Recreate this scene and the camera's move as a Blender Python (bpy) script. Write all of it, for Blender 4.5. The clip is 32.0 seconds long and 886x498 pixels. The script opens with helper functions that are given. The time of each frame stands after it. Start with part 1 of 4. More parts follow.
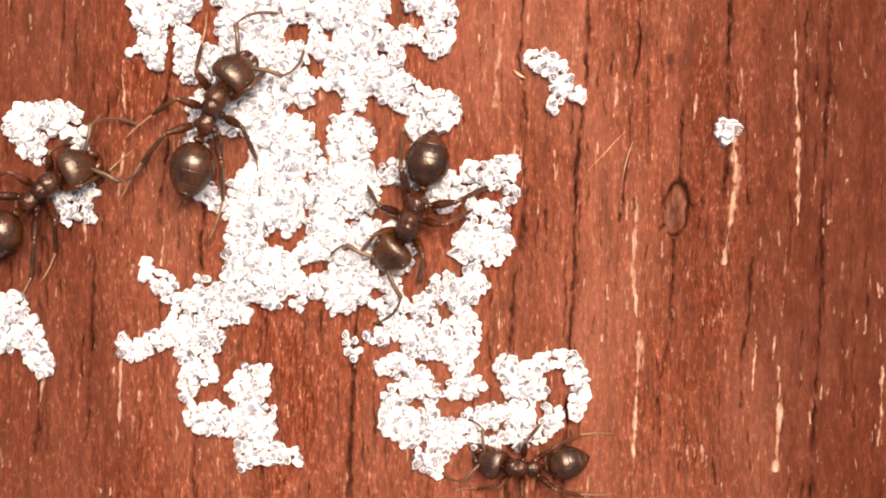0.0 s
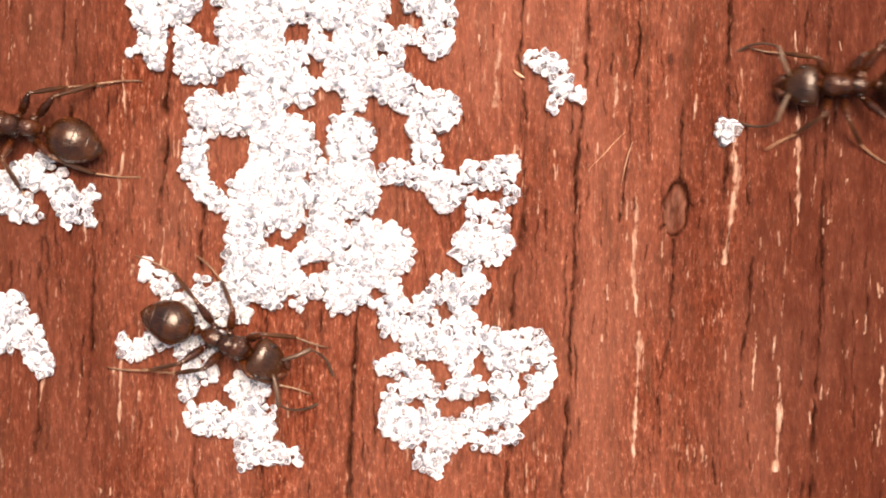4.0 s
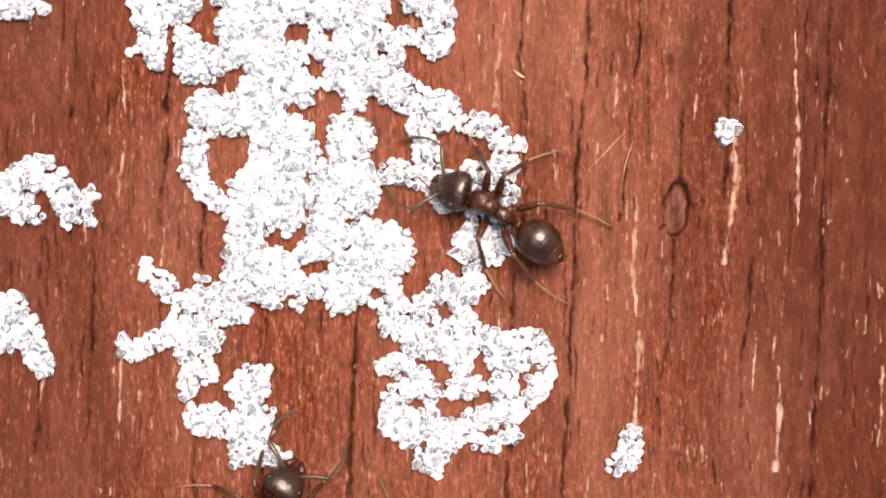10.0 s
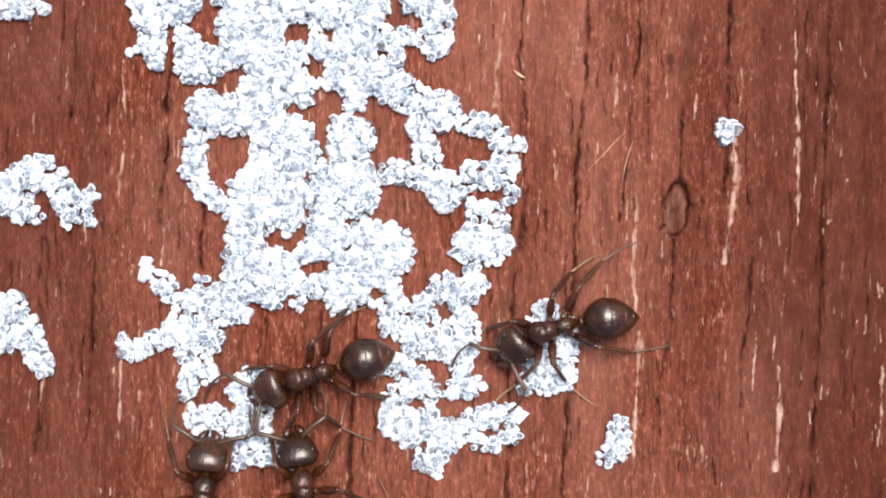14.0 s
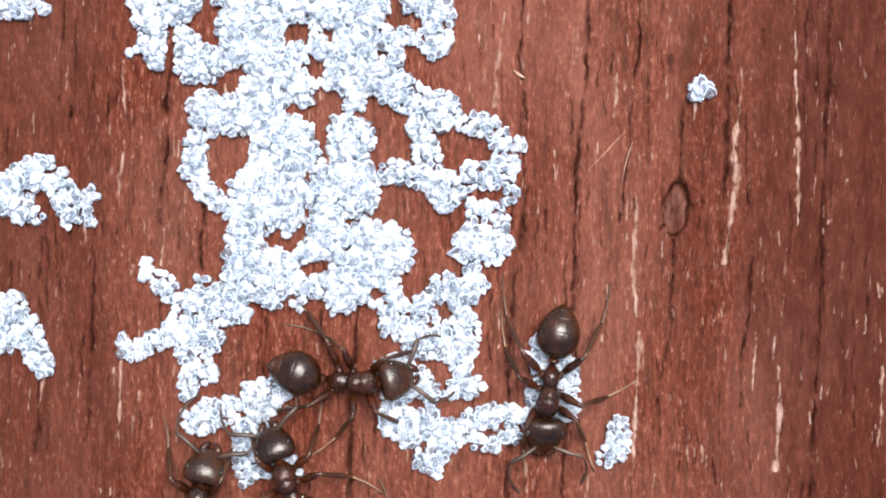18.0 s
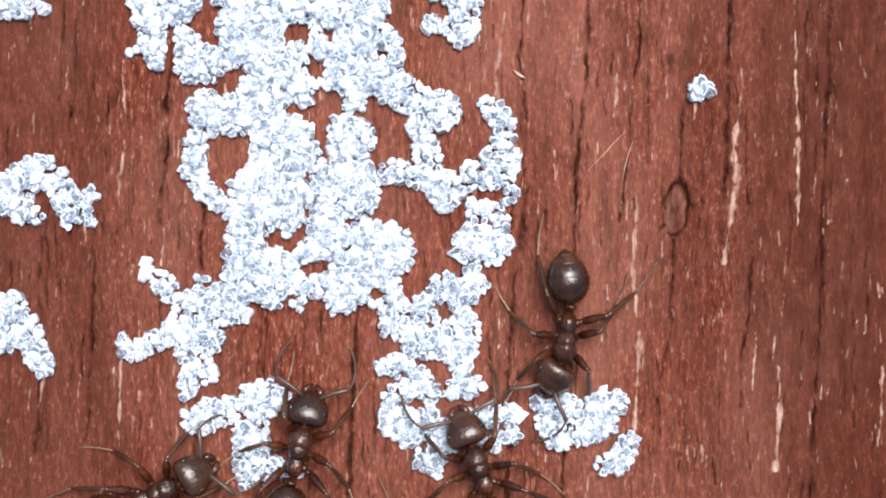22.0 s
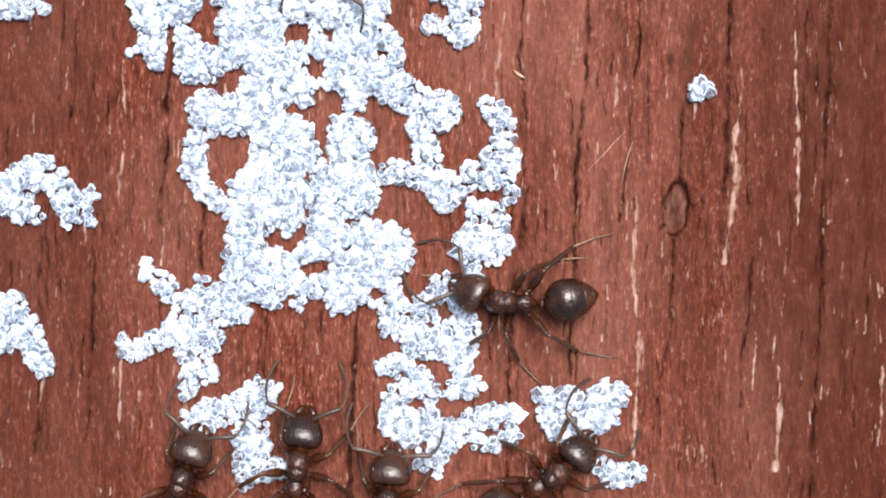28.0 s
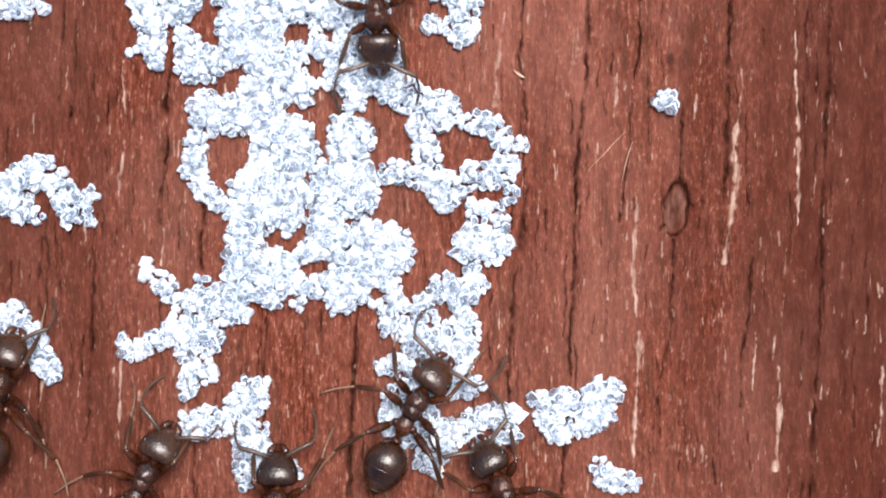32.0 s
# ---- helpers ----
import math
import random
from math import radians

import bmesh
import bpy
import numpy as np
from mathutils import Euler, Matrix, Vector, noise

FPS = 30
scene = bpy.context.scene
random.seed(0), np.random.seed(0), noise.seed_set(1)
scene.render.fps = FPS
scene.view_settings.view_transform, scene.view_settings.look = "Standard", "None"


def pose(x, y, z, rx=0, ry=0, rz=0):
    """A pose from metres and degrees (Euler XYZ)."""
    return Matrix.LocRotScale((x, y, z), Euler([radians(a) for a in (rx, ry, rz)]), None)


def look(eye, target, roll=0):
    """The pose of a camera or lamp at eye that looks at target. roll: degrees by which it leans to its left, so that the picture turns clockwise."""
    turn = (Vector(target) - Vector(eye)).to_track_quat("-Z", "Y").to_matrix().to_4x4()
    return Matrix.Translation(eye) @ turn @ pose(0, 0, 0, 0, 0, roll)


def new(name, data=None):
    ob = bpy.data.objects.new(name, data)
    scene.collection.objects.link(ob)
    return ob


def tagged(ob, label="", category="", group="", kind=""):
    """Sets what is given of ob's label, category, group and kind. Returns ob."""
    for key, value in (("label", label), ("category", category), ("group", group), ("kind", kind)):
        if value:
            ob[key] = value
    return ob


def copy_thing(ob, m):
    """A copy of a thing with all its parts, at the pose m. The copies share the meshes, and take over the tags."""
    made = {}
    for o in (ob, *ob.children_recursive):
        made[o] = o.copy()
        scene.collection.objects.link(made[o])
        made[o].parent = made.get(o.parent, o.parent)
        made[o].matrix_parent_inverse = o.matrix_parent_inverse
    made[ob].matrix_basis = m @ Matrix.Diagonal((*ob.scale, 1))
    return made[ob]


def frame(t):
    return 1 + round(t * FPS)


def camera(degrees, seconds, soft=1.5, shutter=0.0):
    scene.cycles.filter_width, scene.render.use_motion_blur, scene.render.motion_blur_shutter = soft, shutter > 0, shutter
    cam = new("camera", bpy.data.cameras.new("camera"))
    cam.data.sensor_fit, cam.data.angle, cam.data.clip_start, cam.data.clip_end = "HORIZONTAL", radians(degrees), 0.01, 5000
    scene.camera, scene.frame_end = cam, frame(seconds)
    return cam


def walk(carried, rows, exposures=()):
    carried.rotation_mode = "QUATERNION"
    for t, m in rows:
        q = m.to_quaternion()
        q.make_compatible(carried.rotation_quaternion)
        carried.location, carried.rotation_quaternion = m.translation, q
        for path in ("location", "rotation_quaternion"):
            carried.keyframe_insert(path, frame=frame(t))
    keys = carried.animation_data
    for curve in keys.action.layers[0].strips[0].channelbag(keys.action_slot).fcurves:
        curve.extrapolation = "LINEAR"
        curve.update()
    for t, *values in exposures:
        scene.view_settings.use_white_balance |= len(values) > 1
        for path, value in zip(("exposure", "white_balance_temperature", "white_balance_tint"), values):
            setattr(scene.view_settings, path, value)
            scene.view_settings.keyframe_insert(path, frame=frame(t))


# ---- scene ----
# ---------------------------------------------------------------- camera
WIDE = 0.024                     # width of wood in view, 24 mm
PX = WIDE / 1568
LENS = 32.0
EYE = WIDE / 2 / math.tan(radians(LENS / 2))


def at(x, y, z=0.0):
    """Plan units (u to the right, v down, 1568 x 882 over the view) to metres, at the height z over the board."""
    k = PX * (EYE - z) / EYE
    return Vector(((x - 784) * k, (441 - y) * k, z))


cam = camera(LENS, 32.0, soft=1.9, shutter=0.15)
DOWN = pose(0, 0, EYE)
walk(cam, [(0, DOWN), (32, DOWN)],
     [(0, 1.75, 8900, 23), (3.5, 1.75, 8600, 23), (7, 1.66, 7700, 18), (10.6, 1.65, 7150, 14), (11.8, 1.56, 6250, 8), (14, 1.52, 6100, 8), (18, 1.46, 5830, 7), (32, 1.48, 5790, 8)])

# ---------------------------------------------------------------- light
world = bpy.data.worlds.new("sky")
scene.world = world
world.use_nodes = True
wn = world.node_tree
sky = wn.nodes.new("ShaderNodeTexSky")
sky.sky_type, sky.sun_disc = "NISHITA", False
SUN_UP, SUN_FROM = radians(70), radians(65)
sky.sun_elevation, sky.sun_rotation = SUN_UP, radians(90) - SUN_FROM
sky.air_density, sky.dust_density, sky.ozone_density = 1.0, 4.0, 1.0
wn.links.new(sky.outputs[0], wn.nodes["Background"].inputs[0])
wn.nodes["Background"].inputs[1].default_value = 0.06
sun = new("sun", bpy.data.lights.new("sun", "SUN"))
sun.data.energy, sun.data.angle, sun.data.color = 2.45, radians(32), (1.0, 0.96, 0.91)
way = Vector((math.cos(SUN_UP) * math.cos(SUN_FROM), math.cos(SUN_UP) * math.sin(SUN_FROM), math.sin(SUN_UP)))
sun.matrix_world = look(way * 3, (0, 0, 0))


# ---------------------------------------------------------------- materials
def material(name):
    m = bpy.data.materials.new(name)
    m.use_nodes = True
    return m, m.node_tree.nodes, m.node_tree.links, m.node_tree.nodes["Principled BSDF"]


def coords(nodes, links, sx, sy, sz):
    tc, mp = nodes.new("ShaderNodeTexCoord"), nodes.new("ShaderNodeMapping")
    mp.inputs["Scale"].default_value = (sx, sy, sz)
    links.new(tc.outputs["Object"], mp.inputs[0])
    return mp.outputs[0]


def noise_tex(nodes, links, vec, scale, detail=4.0, rough=0.55):
    n = nodes.new("ShaderNodeTexNoise")
    n.inputs["Scale"].default_value, n.inputs["Detail"].default_value, n.inputs["Roughness"].default_value = scale, detail, rough
    links.new(vec, n.inputs["Vector"])
    return n.outputs["Fac"]


def ramp(nodes, links, fac, *stops):
    r = nodes.new("ShaderNodeValToRGB")
    while len(r.color_ramp.elements) < len(stops):
        r.color_ramp.elements.new(0.5)
    for e, (p, c) in zip(r.color_ramp.elements, stops):
        e.position, e.color = p, (*c, 1)
    links.new(fac, r.inputs[0])
    return r.outputs[0]


def mix(nodes, links, fac, a, b, how="MIX"):
    m = nodes.new("ShaderNodeMix")
    m.data_type, m.blend_type = "RGBA", how
    for sock, v in ((m.inputs[0], fac), (m.inputs[6], a), (m.inputs[7], b)):
        if isinstance(v, (int, float)):
            sock.default_value = v
        elif isinstance(v, tuple):
            sock.default_value = (*v, 1)
        else:
            links.new(v, sock)
    return m.outputs[2]


def calc(nodes, links, how, a, b=0.0):
    m = nodes.new("ShaderNodeMath")
    m.operation, m.use_clamp = how, False
    for sock, v in ((m.inputs[0], a), (m.inputs[1], b)):
        if isinstance(v, (int, float)):
            sock.default_value = v
        else:
            links.new(v, sock)
    return m.outputs[0]


def bump(nodes, links, bsdf, height, dist, strength=1.0, over=None):
    b = nodes.new("ShaderNodeBump")
    b.inputs["Distance"].default_value, b.inputs["Strength"].default_value = dist, strength
    links.new(height, b.inputs["Height"])
    if over:
        links.new(over, b.inputs["Normal"])
    links.new(b.outputs[0], bsdf.inputs["Normal"])
    return b.outputs[0]


def painted_wood():
    m, n, l, b = material("weathered red paint on wood")
    broad = noise_tex(n, l, coords(n, l, 900, 75, 400), 1.0, 5, 0.6)
    bleach = noise_tex(n, l, coords(n, l, 330, 140, 200), 1.0, 3, 0.5)
    patch = noise_tex(n, l, coords(n, l, 3100, 1000, 1500), 1.0, 4, 0.6)
    fine = noise_tex(n, l, coords(n, l, 7600, 1700, 4000), 1.0, 4, 0.6)
    mottle = noise_tex(n, l, coords(n, l, 8800, 4300, 5000), 1.0, 3, 0.6)
    speck = noise_tex(n, l, coords(n, l, 13500, 4200, 8000), 1.0, 3, 0.6)
    flake = noise_tex(n, l, coords(n, l, 6200, 1300, 3000), 1.0, 5, 0.68)
    pit = noise_tex(n, l, coords(n, l, 9800, 2100, 5000), 1.0, 4, 0.62)
    paint = ramp(n, l, broad, (0.34, (0.0470, 0.0105, 0.0054)), (0.5, (0.1020, 0.0258, 0.0130)), (0.66, (0.1600, 0.0515, 0.0285)))
    paint = mix(n, l, 0.5, paint, ramp(n, l, patch, (0.34, (0.0450, 0.0092, 0.0047)), (0.5, (0.1040, 0.0258, 0.0128)), (0.66, (0.1980, 0.0770, 0.0500))))
    paint = mix(n, l, 0.50, paint, ramp(n, l, fine, (0.33, (0.0240, 0.0052, 0.0028)), (0.5, (0.1040, 0.0258, 0.0128)), (0.68, (0.2200, 0.0880, 0.0580))))
    paint = mix(n, l, 0.42, paint, ramp(n, l, mottle, (0.30, (0.0408, 0.0087, 0.0046)), (0.52, (0.1071, 0.0269, 0.0134)), (0.74, (0.2450, 0.1080, 0.0740))))
    paint = mix(n, l, calc(n, l, "MULTIPLY", ramp(n, l, speck, (0.575, (0, 0, 0)), (0.70, (1, 1, 1))), 0.62), paint, (0.33, 0.170, 0.118))
    paint = mix(n, l, 1.0, paint, ramp(n, l, flake, (0.30, (0.34, 0.28, 0.25)), (0.44, (0.95, 0.79, 0.73)), (0.56, (1.24, 1.08, 1.0)), (0.69, (1.85, 1.90, 1.95))), "MULTIPLY")
    paint = mix(n, l, ramp(n, l, pit, (0.35, (0.72, 0.72, 0.72)), (0.45, (0, 0, 0))), paint, (0.036, 0.0085, 0.0045))
    paint = mix(n, l, ramp(n, l, bleach, (0.34, (0, 0, 0)), (0.66, (0.42, 0.42, 0.42))), paint, (0.205, 0.083, 0.055))
    grime = noise_tex(n, l, coords(n, l, 1900, 260, 700), 1.0, 4, 0.6)
    paint = mix(n, l, ramp(n, l, grime, (0.54, (0, 0, 0)), (0.74, (0.70, 0.70, 0.70))), paint, (0.050, 0.022, 0.0120))
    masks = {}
    for name in ("bare", "crack", "knot", "falloff_grain", "lit_middle"):
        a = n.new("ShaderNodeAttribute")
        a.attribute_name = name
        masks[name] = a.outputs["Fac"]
    # uneven light and grain tone as colour: darker bands first, then paler ones
    paint = mix(n, l, calc(n, l, "MULTIPLY", masks["falloff_grain"], ramp(n, l, patch, (0.2, (0.25, 0.25, 0.25)), (0.7, (1, 1, 1)))), paint, (0.052, 0.0125, 0.0070))
    paint = mix(n, l, calc(n, l, "MULTIPLY", masks["lit_middle"], ramp(n, l, patch, (0.3, (0.2, 0.2, 0.2)), (0.65, (1, 1, 1)))), paint, (0.230, 0.085, 0.056))
    fibre = noise_tex(n, l, coords(n, l, 24000, 1800, 9000), 1.0, 3, 0.6)
    ragged = calc(n, l, "MULTIPLY", ramp(n, l, calc(n, l, "ADD", calc(n, l, "MULTIPLY", mottle, 0.5), calc(n, l, "MULTIPLY", fibre, 0.5)), (0.38, (0, 0, 0)), (0.60, (1, 1, 1))), 0.75)
    worn = calc(n, l, "SUBTRACT", calc(n, l, "MULTIPLY", masks["bare"], 1.55), calc(n, l, "SUBTRACT", 0.75, ragged))
    clean = n.new("ShaderNodeClamp")
    l.new(worn, clean.inputs[0])
    timber = ramp(n, l, fine, (0.3, (0.18, 0.082, 0.052)), (0.5, (0.32, 0.185, 0.130)), (0.7, (0.50, 0.345, 0.270)))
    col = mix(n, l, clean.outputs[0], paint, timber)
    col = mix(n, l, masks["knot"], col, ramp(n, l, patch, (0.35, (0.050, 0.015, 0.0085)), (0.65, (0.190, 0.088, 0.060))))
    dirt = n.new("ShaderNodeMath")
    dirt.operation, dirt.use_clamp = "MULTIPLY", True
    l.new(masks["crack"], dirt.inputs[0])
    l.new(ramp(n, l, mottle, (0.25, (1.35, 1.35, 1.35)), (0.75, (0.6, 0.6, 0.6))), dirt.inputs[1])
    col = mix(n, l, dirt.outputs[0], col, (0.021, 0.0056, 0.0027))
    l.new(col, b.inputs["Base Color"])
    l.new(ramp(n, l, fine, (0.2, (0.60, 0.60, 0.60)), (0.8, (0.82, 0.82, 0.82))), b.inputs["Roughness"])
    b.inputs["Specular IOR Level"].default_value = 0.03
    first = bump(n, l, b, flake, 0.00016, 0.8)
    bump(n, l, b, mottle, 0.00006, 0.8, first)
    return m


def sugar():
    """Clear crystal faces, cloudy inside, and their frosted, rubbed edges."""
    made = []
    for name, frost in (("sugar crystal face", False), ("frosted sugar edge", True)):
        m, n, l, b = material(name)
        info, geo = n.new("ShaderNodeObjectInfo"), n.new("ShaderNodeNewGeometry")
        luck = calc(n, l, "FRACT", calc(n, l, "ADD", info.outputs["Random"], geo.outputs["Random Per Island"]))
        tone = ramp(n, l, luck, (0.0, (0.785, 0.835, 0.905)), (0.5, (0.850, 0.880, 0.930)), (1.0, (0.925, 0.932, 0.948)))
        h = noise_tex(n, l, coords(n, l, 8500, 8500, 8500), 1.0, 4, 0.65)
        l.new(tone, b.inputs["Base Color"])
        b.inputs["Roughness"].default_value, b.inputs["IOR"].default_value = (0.45, 1.5) if frost else (0.12, 1.5)
        normal = bump(n, l, b, h, 0.00004, 0.9)
        glow = n.new("ShaderNodeBsdfTranslucent")
        l.new(tone, glow.inputs[0])
        l.new(normal, glow.inputs["Normal"])
        both = n.new("ShaderNodeMixShader")
        if frost:
            both.inputs[0].default_value = 0.30
            b.inputs["Transmission Weight"].default_value = 0.22
        else:
            cloud = noise_tex(n, l, coords(n, l, 10500, 10500, 10500), 1.0, 4, 0.68)
            cloud = calc(n, l, "ADD", cloud, calc(n, l, "MULTIPLY", calc(n, l, "SUBTRACT", luck, 0.5), 0.30))
            both.inputs[0].default_value = 0.08
            l.new(ramp(n, l, cloud, (0.40, (0.89, 0.89, 0.89)), (0.63, (0.33, 0.33, 0.33))), b.inputs["Transmission Weight"])
        l.new(b.outputs[0], both.inputs[1])
        l.new(glow.outputs[0], both.inputs[2])
        l.new(both.outputs[0], n["Material Output"].inputs[0])
        made.append(m)
    return made


def chitin(name, dark, pale, rough, tint=(1.0, 0.90, 0.80), dents=0.00004, nap=0.0):
    """Insect shell; nap: how far a lengthwise nap of fine hairs draws its gloss into a band across the body."""
    m, n, l, b = material(name)
    grain = noise_tex(n, l, coords(n, l, 3000, 9000, 9000), 1.0, 4, 0.6)
    broad = noise_tex(n, l, coords(n, l, 1500, 1500, 1500), 1.0, 2)
    c = mix(n, l, ramp(n, l, broad, (0.35, (0, 0, 0)), (0.65, (1, 1, 1))), dark, pale)
    info = n.new("ShaderNodeObjectInfo")
    own = ramp(n, l, info.outputs["Random"], (0.0, (0.6, 0.55, 0.5)), (0.6, (1.0, 1.0, 1.0)), (1.0, (1.25, 1.2, 1.1)))
    l.new(mix(n, l, 1.0, mix(n, l, calc(n, l, "MULTIPLY", grain, 0.4), c, pale), own, "MULTIPLY"), b.inputs["Base Color"])
    l.new(ramp(n, l, grain, (0.3, (rough - 0.06,) * 3), (0.7, (rough + 0.10,) * 3)), b.inputs["Roughness"])
    b.inputs["Specular IOR Level"].default_value = 0.44
    b.inputs["Specular Tint"].default_value = (*tint, 1)
    b.inputs["Coat Weight"].default_value, b.inputs["Coat Roughness"].default_value = 0.22, 0.08
    if nap:
        round_ = n.new("ShaderNodeTangent")
        round_.direction_type, round_.axis = "RADIAL", "X"
        l.new(round_.outputs[0], b.inputs["Tangent"])
        b.inputs["Anisotropic"].default_value = nap
    first = bump(n, l, b, noise_tex(n, l, coords(n, l, 3600, 3600, 3600), 1.0, 3), dents, 0.5)
    bump(n, l, b, noise_tex(n, l, coords(n, l, 12000, 26000, 26000), 1.0, 2), 0.000016, 0.6, first)
    return m


WOOD, (SUGAR, FROST) = painted_wood(), sugar()
GASTER = chitin("glossy dark brown gaster", (0.0028, 0.0008, 0.0003), (0.046, 0.0145, 0.0042), 0.22, (1.0, 0.90, 0.80), dents=0.00003, nap=0.55)
BODY = chitin("dark brown body shell", (0.0036, 0.0010, 0.0003), (0.058, 0.0160, 0.0048), 0.24, dents=0.00026)
CROWN = chitin("satin brown head shell", (0.0044, 0.0015, 0.0006), (0.034, 0.0120, 0.0044), 0.28, (1.0, 0.90, 0.80), dents=0.00006, nap=0.4)
LIMB = chitin("reddish brown leg shell", (0.006, 0.0016, 0.0005), (0.050, 0.0130, 0.0038), 0.26)
FOOT = chitin("pale brown foot", (0.08, 0.040, 0.022), (0.20, 0.110, 0.062), 0.42)
SHIN = chitin("brown shin shell", (0.014, 0.0050, 0.0022), (0.075, 0.030, 0.0125), 0.34)
FEELER = chitin("grey-brown feeler shell", (0.022, 0.0115, 0.0070), (0.075, 0.042, 0.026), 0.42)
EYE_M = chitin("black compound eye", (0.006, 0.005, 0.005), (0.014, 0.012, 0.011), 0.2)
SEAM = chitin("brown membrane", (0.008, 0.0034, 0.0014), (0.026, 0.011, 0.0046), 0.35)


def soil():
    m, n, l, b = material("dry earth")
    l.new(ramp(n, l, noise_tex(n, l, coords(n, l, 25, 25, 25), 1.0, 8), (0.3, (0.10, 0.08, 0.05)), (0.7, (0.22, 0.18, 0.12))), b.inputs["Base Color"])
    b.inputs["Roughness"].default_value = 0.95
    return m


# ---------------------------------------------------------------- the board
def seg_dist(x, y, ax, ay, bx, by):
    dx, dy = bx - ax, by - ay
    k = np.clip(((x - ax) * dx + (y - ay) * dy) / (dx * dx + dy * dy + 1e-9), 0, 1)
    return np.hypot(x - ax - k * dx, y - ay - k * dy), k


class Relief:
    """The board's surface over a grid in plan units: its height in plan units, and the masks of cracks and bared wood."""

    def __init__(self, u, v):
        self.u, self.v = u, v
        self.h, self.crack, self.bare = (np.zeros(u.shape) for _ in range(3))
        self.rng = np.random.default_rng(7)

    def span(self, xs, ys, pad):
        U, V = self.u[0], self.v[:, 0]
        i0, i1 = np.searchsorted(U, min(xs) - pad), np.searchsorted(U, max(xs) + pad)
        j0, j1 = np.searchsorted(V, min(ys) - pad), np.searchsorted(V, max(ys) + pad)
        return (slice(j0, j1), slice(i0, i1))

    def grain(self, v, pitch):
        """Uneven values from -1 to 1 along the grain, at two pitches."""
        lo = v.min() if v.size else 0.0
        out = 0.0
        for p, k in ((pitch, 0.65), (pitch * 0.37, 0.35)):
            at_ = (v - lo) / p
            n = int(at_.max()) + 3 if v.size else 3
            out = out + k * np.interp(at_, np.arange(n), self.rng.uniform(-1, 1, n))
        return out

    def line(self, pts, width, wander=3.0):
        """Distance field of a wandering line in units of its own uneven width."""
        xs, ys = [p[0] for p in pts], [p[1] for p in pts]
        s = self.span(xs, ys, width * 4 + wander * 2 + 6)
        u, v = self.u[s], self.v[s]
        row = v[:, :1]
        u = u + wander * (1.5 * self.grain(row, 60) + 0.9 * self.grain(row, 10))
        d = np.full(u.shape, 1e9)
        for a, b in zip(pts, pts[1:]):
            d = np.minimum(d, seg_dist(u, v, *a, *b)[0])
        w = width * (0.8 + 0.95 * self.grain(row, 26))
        return s, d / np.maximum(w, 0.3 * width)

    def split(self, *pts, width=3.0, depth=9.0):
        s, d = self.line(pts, width * 0.88)
        patchy = np.clip(0.72 + 0.85 * self.grain(self.v[s][:, :1], 22), 0.08, 1)
        g = np.exp(-np.abs(d) ** 2.6) * patchy
        self.h[s] -= depth * g + 0.25 * depth * np.exp(-(d / 2.6) ** 2)
        self.crack[s] = np.maximum(self.crack[s], np.maximum(0.95 * g, 0.26 * np.exp(-(d / 2.4) ** 2) * patchy))
        lip = np.exp(-(d - 3.0) ** 2)
        self.h[s] += 0.9 * lip

    def streak(self, *pts, width=4.0, amount=1.2):
        s, d = self.line(pts, width, 2.0)
        g = np.exp(-d ** 2.2) * amount * np.clip(0.80 + 0.85 * self.grain(self.v[s][:, :1], 17), 0.05, 1.1)
        self.bare[s] = np.maximum(self.bare[s], g)
        self.h[s] += 1.2 * g


def axis(lo, hi, step, out):
    """Even steps between lo and hi, widening steps from there to out on both sides."""
    mid = np.arange(lo, hi + step, step)
    side, s, x = [], step * 3, 0.0
    while x < out:
        x += s
        s *= 1.25
        side.append(x)
    side = np.array(side)
    return np.concatenate([(lo - side)[::-1], mid, mid[-1] + side])


